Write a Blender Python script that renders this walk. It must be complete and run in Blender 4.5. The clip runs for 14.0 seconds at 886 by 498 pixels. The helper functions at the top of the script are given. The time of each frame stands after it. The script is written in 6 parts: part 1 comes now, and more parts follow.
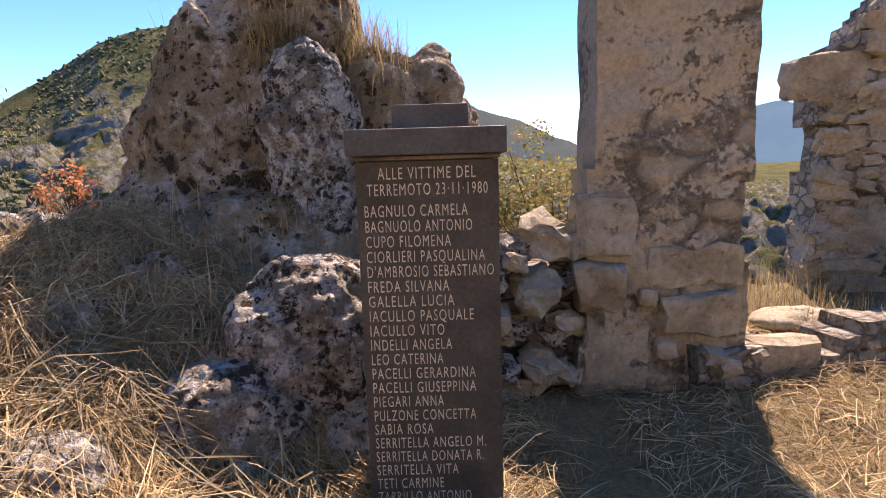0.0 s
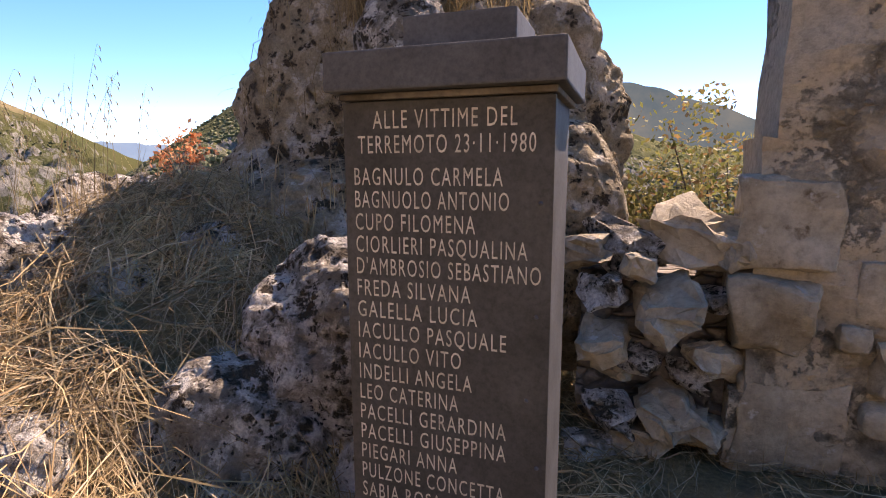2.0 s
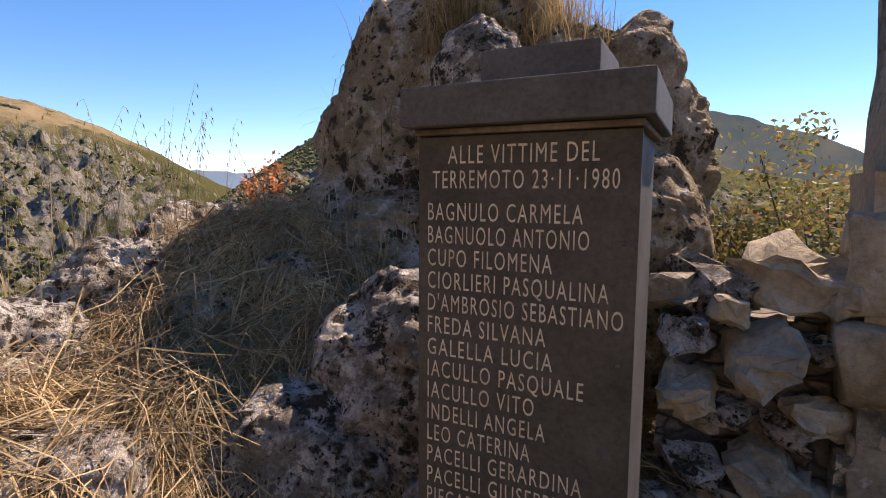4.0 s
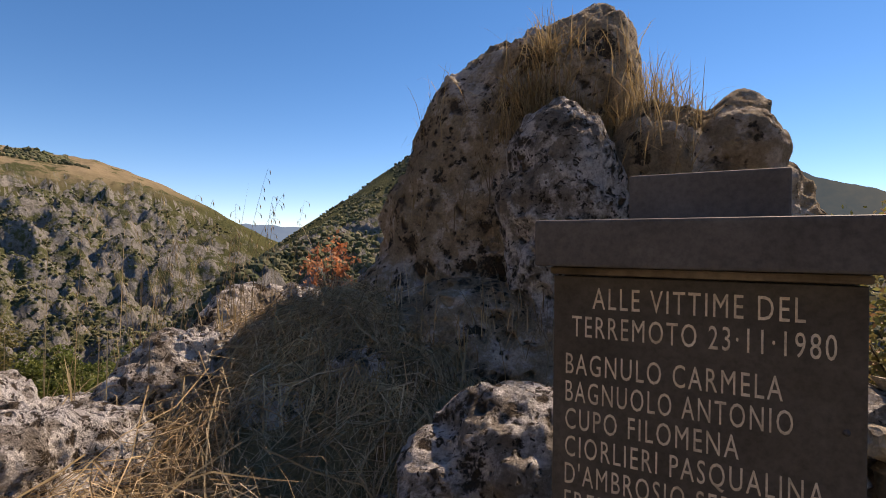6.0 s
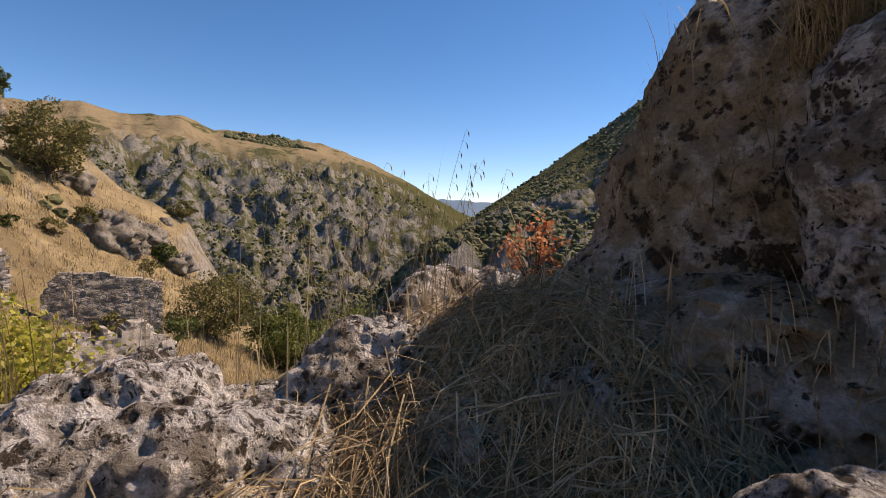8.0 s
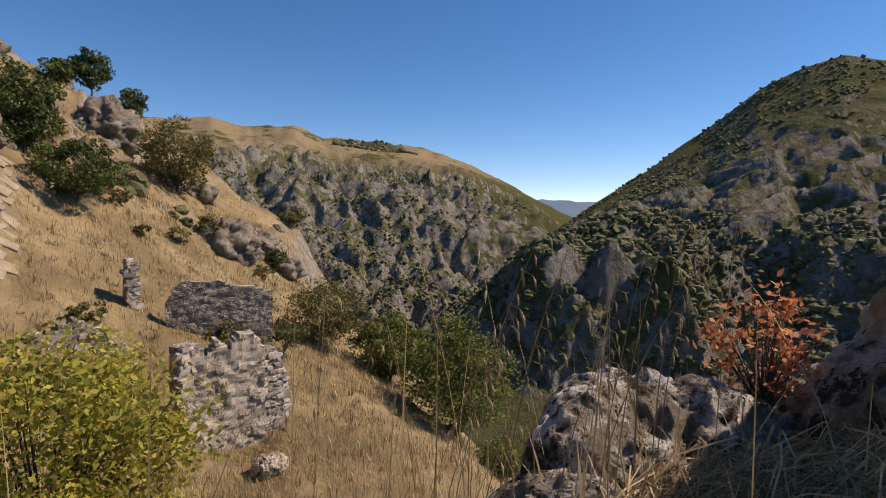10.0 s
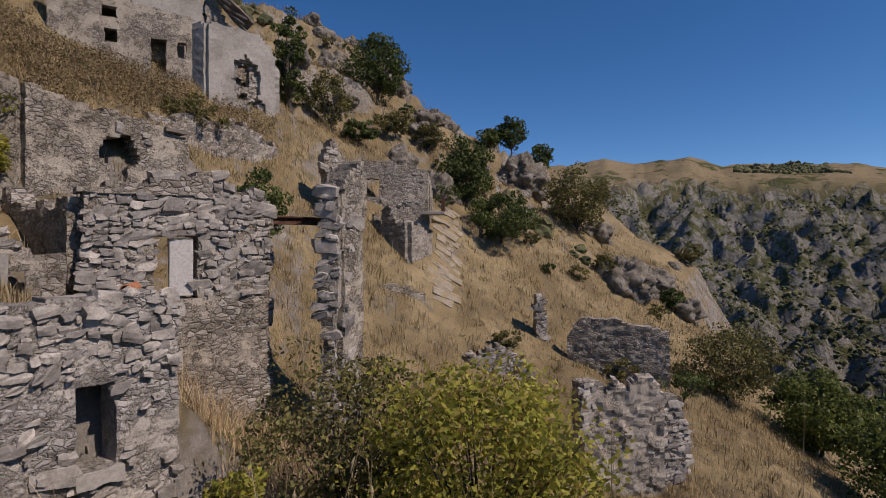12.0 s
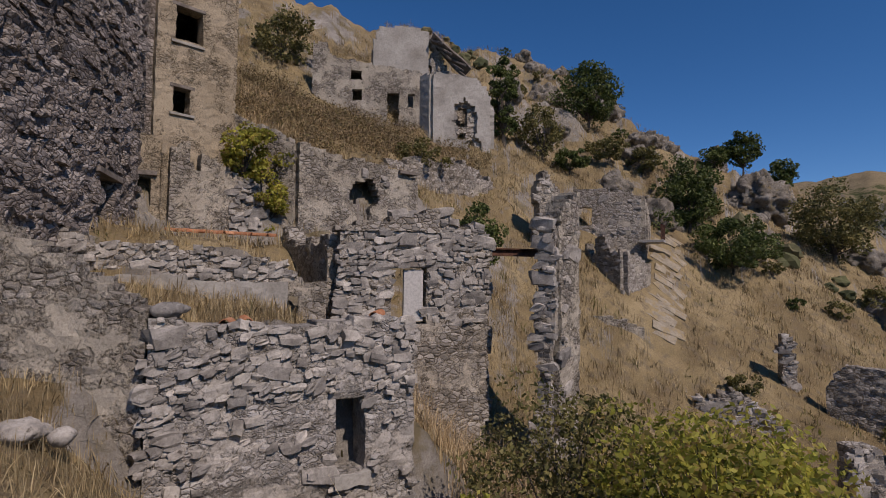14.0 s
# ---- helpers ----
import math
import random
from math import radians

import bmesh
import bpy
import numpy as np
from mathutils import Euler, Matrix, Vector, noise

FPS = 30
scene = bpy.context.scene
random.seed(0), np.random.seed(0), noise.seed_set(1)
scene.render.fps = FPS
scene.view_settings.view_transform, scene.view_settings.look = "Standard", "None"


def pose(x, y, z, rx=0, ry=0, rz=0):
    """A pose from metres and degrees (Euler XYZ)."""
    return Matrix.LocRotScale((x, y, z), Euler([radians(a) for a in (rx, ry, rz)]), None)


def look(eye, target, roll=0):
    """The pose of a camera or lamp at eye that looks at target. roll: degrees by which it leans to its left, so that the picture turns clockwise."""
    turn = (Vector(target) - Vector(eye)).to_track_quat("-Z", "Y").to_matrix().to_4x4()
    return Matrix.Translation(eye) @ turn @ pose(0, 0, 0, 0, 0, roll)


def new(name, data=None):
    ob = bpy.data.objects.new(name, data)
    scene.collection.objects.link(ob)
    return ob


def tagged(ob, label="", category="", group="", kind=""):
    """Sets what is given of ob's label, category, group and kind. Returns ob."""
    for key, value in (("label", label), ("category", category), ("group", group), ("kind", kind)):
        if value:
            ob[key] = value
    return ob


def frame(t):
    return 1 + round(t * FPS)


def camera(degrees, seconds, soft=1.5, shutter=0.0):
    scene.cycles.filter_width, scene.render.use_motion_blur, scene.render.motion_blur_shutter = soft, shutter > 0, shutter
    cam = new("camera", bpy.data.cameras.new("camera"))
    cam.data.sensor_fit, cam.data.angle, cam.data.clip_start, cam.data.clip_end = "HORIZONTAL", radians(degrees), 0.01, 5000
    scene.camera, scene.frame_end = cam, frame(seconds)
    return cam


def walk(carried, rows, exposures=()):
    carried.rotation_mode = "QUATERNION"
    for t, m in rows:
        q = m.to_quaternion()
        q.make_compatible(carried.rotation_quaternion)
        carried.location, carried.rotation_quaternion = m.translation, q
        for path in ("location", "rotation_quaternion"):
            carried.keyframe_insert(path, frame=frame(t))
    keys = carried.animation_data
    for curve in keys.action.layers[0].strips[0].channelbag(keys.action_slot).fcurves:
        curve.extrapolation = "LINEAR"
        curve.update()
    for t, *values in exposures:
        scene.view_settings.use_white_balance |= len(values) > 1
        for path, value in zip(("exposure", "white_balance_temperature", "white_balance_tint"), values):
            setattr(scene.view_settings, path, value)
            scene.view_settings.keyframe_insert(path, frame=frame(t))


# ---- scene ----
cam = camera(79.2, 14.0, soft=1.0)
METRES, EYE, TILT, LEAN, TURN = 4.2, 1.5, -8.0, 1.7, 0.0
ROWS = [
    (0.0, 0.0, 0.0, 0.0, 0.0, 0.0, -0.0),
    (0.5, 0.0123, 0.0773, 0.0166, 2.08, 0.69, -0.98),
    (1.0, 0.0355, 0.1146, 0.0207, 4.95, 0.57, -1.34),
    (1.5, 0.0721, 0.1573, 0.0167, 12.22, -1.13, -2.56),
    (2.0, 0.0912, 0.1919, 0.0037, 18.66, -1.91, -4.02),
    (2.5, 0.0919, 0.2017, 0.0021, 21.87, -2.02, -4.71),
    (5.0, 0.0588, 0.1973, 0.0315, 26.66, 3.92, -5.99),
    (5.5, 0.0262, 0.2078, 0.0499, 26.8, 5.44, -6.27),
    (6.0, 0.0130, 0.2166, 0.0579, 30.36, 5.82, -6.09),
    (6.5, 0.0093, 0.2155, 0.0591, 39.0, 5.14, -6.77),
    (7.0, -0.0160, 0.2301, 0.0497, 46.32, 4.12, -7.43),
    (9.5, -0.3181, 0.4422, 0.1351, 53.0, -1.58, -8.76),
    (10.0, -0.3783, 0.4405, 0.1524, 61.18, -0.91, -8.65),
    (10.5, -0.4145, 0.4434, 0.1645, 81.87, -3.09, -7.97),
    (11.0, -0.4301, 0.4364, 0.1751, 91.69, -3.15, -7.61),
    (11.5, -0.4381, 0.4161, 0.1793, 96.8, -2.94, -7.62),
    (12.0, -0.4425, 0.3952, 0.1739, 101.73, -2.96, -7.43),
    (12.5, -0.4313, 0.371, 0.1755, 110.91, -3.85, -6.94),
    (13.0, -0.4152, 0.3649, 0.1848, 117.6, -4.24, -6.31),
    (13.5, -0.4097, 0.3585, 0.1871, 121.24, -4.14, -6.18),
    (14.0, -0.4055, 0.3525, 0.191, 123.8, -2.68, -6.42),
]
walk(cam, [(t, pose(0, 0, EYE, TILT, LEAN, TURN) @ pose(METRES * x, METRES * y, METRES * z, 90 + pitch, roll, yaw)) for t, x, y, z, yaw, pitch, roll in ROWS],
     exposures=[(0.0, 1.5, 8800, 32), (2.5, 1.45, 8800, 31), (5.0, 0.62, 8900, 27), (7.0, 0.48, 8900, 26), (9.5, 0.38, 8900, 25), (10.5, 0.08, 8000, 24), (11.0, -0.1, 7600, 24), (12.0, -0.3, 7400, 24), (14.0, -0.45, 7200, 24)])

# ---- sky and sun ----
SUN_YAW, SUN_EL = -17.0, 48.0     # yaw counts to the left of +y
world = bpy.data.worlds.new("world")
scene.world = world
world.use_nodes = True
wn = world.node_tree
sky = wn.nodes.new("ShaderNodeTexSky")
sky.sky_type, sky.sun_disc = "NISHITA", False
sky.sun_elevation, sky.sun_rotation = radians(SUN_EL), radians(-SUN_YAW)
sky.altitude, sky.air_density, sky.dust_density, sky.ozone_density = 2900, 0.9, 0.08, 3.2
wn.nodes["Background"].inputs["Strength"].default_value = 0.145
rich = wn.nodes.new("ShaderNodeHueSaturation")
rich.inputs["Saturation"].default_value = 1.29
wn.links.new(sky.outputs[0], rich.inputs["Color"])
wn.links.new(rich.outputs[0], wn.nodes["Background"].inputs["Color"])
sun = new("sun", bpy.data.lights.new("sun", "SUN"))
sun.data.energy, sun.data.angle, sun.data.color = 4.4, radians(0.53), (1.0, 0.95, 0.87)
SUN_DIR = Vector((-math.sin(radians(SUN_YAW)) * math.cos(radians(SUN_EL)), math.cos(radians(SUN_YAW)) * math.cos(radians(SUN_EL)), math.sin(radians(SUN_EL))))
sun.matrix_world = look(SUN_DIR * 50, (0, 0, 0))

# ---- materials ----
def nodes_of(name):
    m = bpy.data.materials.new(name)
    m.use_nodes = True
    t = m.node_tree
    return m, t, t.nodes["Principled BSDF"]


def noise_node(t, coord, scale, detail=6, rough=0.6, kind="noise"):
    n = t.nodes.new("ShaderNodeTexNoise" if kind == "noise" else "ShaderNodeTexVoronoi")
    n.inputs["Scale"].default_value = scale
    if kind == "noise":
        n.inputs["Detail"].default_value, n.inputs["Roughness"].default_value = detail, rough
    t.links.new(coord, n.inputs["Vector"])
    return n.outputs[0]


def ramp_node(t, fac, stops):
    r = t.nodes.new("ShaderNodeValToRGB")
    e = r.color_ramp.elements
    while len(e) < len(stops):
        e.new(0.5)
    for el, (p, c) in zip(e, stops):
        el.position, el.color = p, (*c, 1) if len(c) == 3 else c
    t.links.new(fac, r.inputs[0])
    return r.outputs[0]


def mix_node(t, fac, a, b, mode="MIX"):
    m = t.nodes.new("ShaderNodeMix")
    m.data_type, m.blend_type = "RGBA", mode
    for sock, v in ((m.inputs[0], fac), (m.inputs[6], a), (m.inputs[7], b)):
        if isinstance(v, (int, float)):
            sock.default_value = v
        elif isinstance(v, tuple):
            sock.default_value = (*v, 1)
        else:
            t.links.new(v, sock)
    return m.outputs[2]


def bump_node(t, bsdf, height, strength, distance):
    b = t.nodes.new("ShaderNodeBump")
    b.inputs["Strength"].default_value, b.inputs["Distance"].default_value = strength, distance
    t.links.new(height, b.inputs["Height"])
    t.links.new(b.outputs[0], bsdf.inputs["Normal"])


def surface(name, dark, mid, light, scale=3.0, grain=40.0, rough=0.9, bump=0.4, depth=0.02, spots=None, spot_at=(0.58, 0.66), spot_scale=9.0, vary=0.0, space="Position"):
    """Weathered mineral or wood surface: wide blotches, fine grain, and spots (lichen, moss, stains) of their own colour."""
    m, t, b = nodes_of(name)
    if space == "Position":
        co = t.nodes.new("ShaderNodeNewGeometry").outputs["Position"]
    else:
        co = t.nodes.new("ShaderNodeTexCoord").outputs["Object"]
    wide, fine = noise_node(t, co, scale), noise_node(t, co, grain, 8, 0.7)
    col = ramp_node(t, wide, [(0.3, dark), (0.5, mid), (0.72, light)])
    col = mix_node(t, 0.55, col, ramp_node(t, fine, [(0.3, (0.35, 0.35, 0.35)), (0.55, (0.95, 0.95, 0.95)), (0.75, (1.25, 1.22, 1.18))]), "MULTIPLY")
    for k, sp in enumerate(spots or []):
        f = noise_node(t, co, spot_scale * (1 + 0.7 * k), 7, 0.65)
        f = ramp_node(t, f, [(spot_at[0], (0, 0, 0)), (spot_at[1], (1, 1, 1))])
        col = mix_node(t, f, col, sp)
    if vary:
        info = t.nodes.new("ShaderNodeObjectInfo")
        col = mix_node(t, 1.0, col, ramp_node(t, info.outputs["Random"], [(0.0, (1 - vary,) * 3), (0.5, (1, 0.98, 0.95)), (1.0, (1 + vary, 1 + vary * 0.9, 1 + vary * 0.75))]), "MULTIPLY")
    t.links.new(col, b.inputs["Base Color"])
    b.inputs["Roughness"].default_value = rough
    b.inputs["Specular IOR Level"].default_value = 0.2
    h = mix_node(t, 0.5, wide, fine)
    bump_node(t, b, h, bump, depth)
    return m


def leafy(name, stops, rough=0.6, through_light=0.35, scale=1.5):
    """Leaves and straw: colour varies from island to island, with some light coming through."""
    m, t, b = nodes_of(name)
    geo = t.nodes.new("ShaderNodeNewGeometry")
    n = len(stops)
    isl = ramp_node(t, geo.outputs["Random Per Island"], [(i / max(1, n - 1), c) for i, c in enumerate(stops)])
    wide = ramp_node(t, noise_node(t, geo.outputs["Position"], scale, 3), [(0.35, (0.6, 0.6, 0.6)), (0.65, (1.25, 1.2, 1.1))])
    col = mix_node(t, 1.0, isl, wide, "MULTIPLY")
    t.links.new(col, b.inputs["Base Color"])
    b.inputs["Roughness"].default_value = rough
    b.inputs["Specular IOR Level"].default_value = 0.25
    tr = t.nodes.new("ShaderNodeBsdfTranslucent")
    t.links.new(col, tr.inputs["Color"])
    mx = t.nodes.new("ShaderNodeMixShader")
    mx.inputs[0].default_value = through_light
    t.links.new(b.outputs[0], mx.inputs[1])
    t.links.new(tr.outputs[0], mx.inputs[2])
    t.links.new(mx.outputs[0], t.nodes["Material Output"].inputs["Surface"])
    return m


def masonry(name, stone_lo, stone_hi, joint, scale=5.0, plaster=None, cover=0.5, flat=1.6, bump=0.9, depth=0.05):
    """Rubble masonry: stones of differing tone, sunken joints, and render left in patches (cover: how much of it)."""
    m, t, b = nodes_of(name)
    geo = t.nodes.new("ShaderNodeNewGeometry")
    mp = t.nodes.new("ShaderNodeMapping")
    mp.inputs["Scale"].default_value = (1, 1, flat)
    t.links.new(geo.outputs["Position"], mp.inputs["Vector"])
    wob = t.nodes.new("ShaderNodeTexNoise")
    wob.inputs["Scale"].default_value, wob.inputs["Detail"].default_value = scale * 0.7, 3
    t.links.new(mp.outputs[0], wob.inputs["Vector"])
    off = t.nodes.new("ShaderNodeMix")
    off.data_type, off.blend_type = "RGBA", "LINEAR_LIGHT"
    off.inputs[0].default_value = 0.12
    t.links.new(mp.outputs[0], off.inputs[6])
    t.links.new(wob.outputs["Color"], off.inputs[7])
    cells = t.nodes.new("ShaderNodeTexVoronoi")
    cells.inputs["Scale"].default_value = scale
    edge = t.nodes.new("ShaderNodeTexVoronoi")
    edge.feature = "DISTANCE_TO_EDGE"
    edge.inputs["Scale"].default_value = scale
    for n in (cells, edge):
        t.links.new(off.outputs[2], n.inputs["Vector"])
    co = geo.outputs["Position"]
    fine, mid = noise_node(t, co, 26, 8, 0.75), noise_node(t, co, 1.3, 7, 0.65)
    tone = t.nodes.new("ShaderNodeSeparateColor")
    t.links.new(cells.outputs["Color"], tone.inputs[0])
    col = ramp_node(t, tone.outputs[0], [(0.0, stone_lo), (0.5, tuple((p + q) / 2 for p, q in zip(stone_lo, stone_hi))), (1.0, stone_hi)])
    gap = ramp_node(t, edge.outputs["Distance"], [(0.02, (1, 1, 1)), (0.10, (0, 0, 0))])
    col = mix_node(t, gap, col, joint)
    height = ramp_node(t, edge.outputs["Distance"], [(0.0, (0, 0, 0)), (0.16, (0.8, 0.8, 0.8)), (0.5, (1, 1, 1))])
    if plaster:
        f = ramp_node(t, mix_node(t, 0.35, mid, fine), [(0.50 - 0.2 * (cover - 0.5) - 0.03, (0, 0, 0)), (0.50 - 0.2 * (cover - 0.5) + 0.03, (1, 1, 1))])
        col = mix_node(t, f, col, plaster)
        height = mix_node(t, f, height, (0.95, 0.95, 0.95))
    col = mix_node(t, 0.6, col, ramp_node(t, fine, [(0.28, (0.3, 0.3, 0.3)), (0.55, (0.95, 0.95, 0.95)), (0.75, (1.3, 1.27, 1.22))]), "MULTIPLY")
    col = mix_node(t, 0.5, col, ramp_node(t, noise_node(t, co, 0.5, 5), [(0.35, (0.6, 0.57, 0.52)), (0.6, (1.1, 1.1, 1.1))]), "MULTIPLY")
    t.links.new(col, b.inputs["Base Color"])
    b.inputs["Roughness"].default_value, b.inputs["Specular IOR Level"].default_value = 0.93, 0.15
    bump_node(t, b, mix_node(t, 0.3, height, fine), bump, depth)
    return m


def karst(name, dark, mid, light, crust, scale=2.0, hole=9.0, holes=0.5, crust_at=(0.5, 0.56)):
    """Karst limestone: blotched stone, pale lichen crust in patches, and solution holes of two sizes coloured dark for
    moss and for their own shade.
    """
    m, t, b = nodes_of(name)
    co = t.nodes.new("ShaderNodeNewGeometry").outputs["Position"]
    wide, mids, fine = noise_node(t, co, scale, 8, 0.65), noise_node(t, co, scale * 4.5, 8, 0.7), noise_node(t, co, 60, 8, 0.75)
    wob = t.nodes.new("ShaderNodeTexNoise")
    wob.inputs["Scale"].default_value, wob.inputs["Detail"].default_value = hole * 0.9, 8
    t.links.new(co, wob.inputs["Vector"])
    bent = t.nodes.new("ShaderNodeMix")
    bent.data_type, bent.blend_type = "RGBA", "LINEAR_LIGHT"
    bent.inputs[0].default_value = 0.16
    t.links.new(co, bent.inputs[6])
    t.links.new(wob.outputs["Color"], bent.inputs[7])
    col = ramp_node(t, wide, [(0.3, dark), (0.5, mid), (0.7, light)])
    col = mix_node(t, ramp_node(t, mix_node(t, 0.5, mids, wide), [(crust_at[0], (0, 0, 0)), (crust_at[1], (1, 1, 1))]), col, crust)
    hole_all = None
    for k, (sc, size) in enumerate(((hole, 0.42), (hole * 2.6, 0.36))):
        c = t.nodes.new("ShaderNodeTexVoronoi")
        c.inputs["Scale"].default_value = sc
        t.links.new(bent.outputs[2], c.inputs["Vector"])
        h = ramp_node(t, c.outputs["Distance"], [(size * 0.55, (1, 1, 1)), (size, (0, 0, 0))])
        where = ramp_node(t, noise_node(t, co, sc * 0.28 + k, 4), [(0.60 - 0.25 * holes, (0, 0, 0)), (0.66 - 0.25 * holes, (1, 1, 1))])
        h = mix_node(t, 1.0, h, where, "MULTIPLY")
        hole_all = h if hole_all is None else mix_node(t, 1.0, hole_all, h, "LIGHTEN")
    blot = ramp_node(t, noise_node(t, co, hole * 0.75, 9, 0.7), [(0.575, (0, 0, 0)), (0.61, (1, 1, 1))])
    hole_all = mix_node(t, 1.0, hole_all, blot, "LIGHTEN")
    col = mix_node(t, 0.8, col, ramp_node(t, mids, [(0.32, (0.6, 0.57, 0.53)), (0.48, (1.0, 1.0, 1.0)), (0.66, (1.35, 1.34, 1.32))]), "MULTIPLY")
    # near-black covers moss blots and also paints the shade inside the holes
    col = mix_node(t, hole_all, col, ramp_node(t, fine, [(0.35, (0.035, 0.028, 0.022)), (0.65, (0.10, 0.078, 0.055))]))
    col = mix_node(t, 0.65, col, ramp_node(t, fine, [(0.3, (0.35, 0.34, 0.33)), (0.52, (0.95, 0.95, 0.95)), (0.7, (1.3, 1.28, 1.25))]), "MULTIPLY")
    t.links.new(col, b.inputs["Base Color"])
    b.inputs["Roughness"].default_value, b.inputs["Specular IOR Level"].default_value = 0.95, 0.15
    inv = mix_node(t, hole_all, mix_node(t, 0.35, mids, fine), mix_node(t, 0.85, fine, (0, 0, 0)))
    bump_node(t, b, inv, 1.0, 0.12)
    return m


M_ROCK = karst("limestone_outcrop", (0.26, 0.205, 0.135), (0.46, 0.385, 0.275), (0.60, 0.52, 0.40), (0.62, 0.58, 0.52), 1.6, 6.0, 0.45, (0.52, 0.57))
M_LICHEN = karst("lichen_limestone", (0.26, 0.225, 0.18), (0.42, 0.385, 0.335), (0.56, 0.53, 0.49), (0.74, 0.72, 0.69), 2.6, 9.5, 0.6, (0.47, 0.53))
M_CRAG = surface("hill_limestone", (0.11, 0.098, 0.08), (0.21, 0.19, 0.16), (0.32, 0.30, 0.265), 1.2, 9, 0.95, 1.0, 0.15,
                 spots=[(0.20, 0.16, 0.09), (0.08, 0.07, 0.055)], spot_scale=2, spot_at=(0.56, 0.64))
M_STONE = surface("rubble_stone", (0.18, 0.168, 0.155), (0.34, 0.325, 0.30), (0.50, 0.48, 0.45), 3, 22, 0.92, 0.8, 0.03,
                  spots=[(0.09, 0.08, 0.07), (0.42, 0.41, 0.385)], spot_scale=6, spot_at=(0.6, 0.68), vary=0.35)
M_MORTAR = masonry("rubble_masonry", (0.20, 0.182, 0.158), (0.48, 0.45, 0.405), (0.20, 0.17, 0.13), 5.5, (0.42, 0.38, 0.315), 0.3)
M_PLASTER = masonry("fallen_plaster", (0.20, 0.18, 0.155), (0.40, 0.37, 0.325), (0.19, 0.165, 0.13), 5.5, (0.44, 0.40, 0.33), 0.5, depth=0.08)
M_RUBBLE = masonry("mortared_rubble", (0.24, 0.225, 0.205), (0.47, 0.455, 0.43), (0.36, 0.335, 0.295), 8.0, (0.42, 0.395, 0.355), 0.45, 1.5, 1.0, 0.05)
M_OCHRE = masonry("ochre_plaster", (0.22, 0.185, 0.135), (0.40, 0.345, 0.26), (0.21, 0.17, 0.12), 6.5, (0.41, 0.345, 0.25), 0.6, depth=0.05)
M_DARKSTONE = masonry("dark_rubble", (0.17, 0.15, 0.138), (0.40, 0.365, 0.335), (0.14, 0.118, 0.10), 6.0, None)
M_PATH = surface("worn_path_stone", (0.20, 0.17, 0.125), (0.31, 0.27, 0.205), (0.41, 0.365, 0.29), 2.0, 14, 0.95, 0.8, 0.05, spots=[(0.30, 0.235, 0.135)], spot_scale=3, spot_at=(0.52, 0.6))
M_PALE = masonry("lime_plaster", (0.30, 0.275, 0.235), (0.52, 0.485, 0.43), (0.33, 0.29, 0.235), 5.0, (0.58, 0.53, 0.455), 0.7, depth=0.06)
M_PIER = surface("pier_limestone", (0.25, 0.21, 0.155), (0.42, 0.37, 0.285), (0.56, 0.51, 0.42), 3.5, 26, 0.93, 1.0, 0.035,
                 spots=[(0.15, 0.115, 0.075), (0.47, 0.45, 0.41)], spot_scale=8, spot_at=(0.6, 0.7), vary=0.12)
M_PIERFACE = masonry("pier_face", (0.36, 0.31, 0.23), (0.54, 0.48, 0.385), (0.36, 0.30, 0.22), 3.4, (0.52, 0.45, 0.345), 0.65, 1.7, 1.0, 0.06)
M_SLATE = surface("grey_slab", (0.062, 0.06, 0.054), (0.085, 0.082, 0.075), (0.115, 0.111, 0.103), 5, 70, 0.5, 0.08, 0.003,
                  spots=[(0.13, 0.115, 0.095)], spot_scale=13, spot_at=(0.66, 0.8))
M_CAP = surface("bluish_slab", (0.085, 0.085, 0.087), (0.115, 0.116, 0.118), (0.15, 0.152, 0.155), 6, 80, 0.6, 0.1, 0.003,
                spots=[(0.2, 0.18, 0.15)], spot_scale=9, spot_at=(0.7, 0.85))
M_LETTER = surface("letter_paint", (0.50, 0.44, 0.34), (0.70, 0.64, 0.52), (0.80, 0.75, 0.64), 30, 160, 0.7, 0.1, 0.002)
M_WOOD = surface("grey_wood", (0.10, 0.085, 0.07), (0.20, 0.175, 0.15), (0.30, 0.27, 0.24), 4, 40, 0.85, 0.4, 0.01)
M_RUST = surface("rusty_iron", (0.05, 0.025, 0.018), (0.11, 0.055, 0.038), (0.17, 0.09, 0.06), 5, 40, 0.8, 0.3, 0.005)
M_TILE = surface("terracotta", (0.30, 0.12, 0.06), (0.42, 0.19, 0.10), (0.52, 0.28, 0.17), 5, 30, 0.85, 0.3, 0.01, vary=0.2)
M_WHITE = surface("white_plaster", (0.40, 0.39, 0.365), (0.50, 0.49, 0.465), (0.58, 0.57, 0.54), 1.5, 18, 0.85, 0.15, 0.005)
M_CONCRETE = surface("concrete", (0.27, 0.255, 0.225), (0.36, 0.345, 0.31), (0.44, 0.425, 0.39), 0.9, 14, 0.9, 0.25, 0.01,
                     spots=[(0.2, 0.18, 0.15)], spot_scale=1.4, spot_at=(0.62, 0.75))
M_BARK = surface("bark", (0.05, 0.04, 0.03), (0.10, 0.085, 0.07), (0.16, 0.14, 0.12), 8, 50, 0.9, 0.6, 0.02)
M_STRAW = leafy("dry_grass", [(0.19, 0.14, 0.08), (0.32, 0.25, 0.14), (0.44, 0.355, 0.21), (0.53, 0.45, 0.29)], 0.7, 0.25)
M_THATCH = leafy("matted_grass", [(0.24, 0.165, 0.095), (0.40, 0.30, 0.175), (0.55, 0.44, 0.28), (0.68, 0.57, 0.40)], 0.75, 0.2, 2.5)
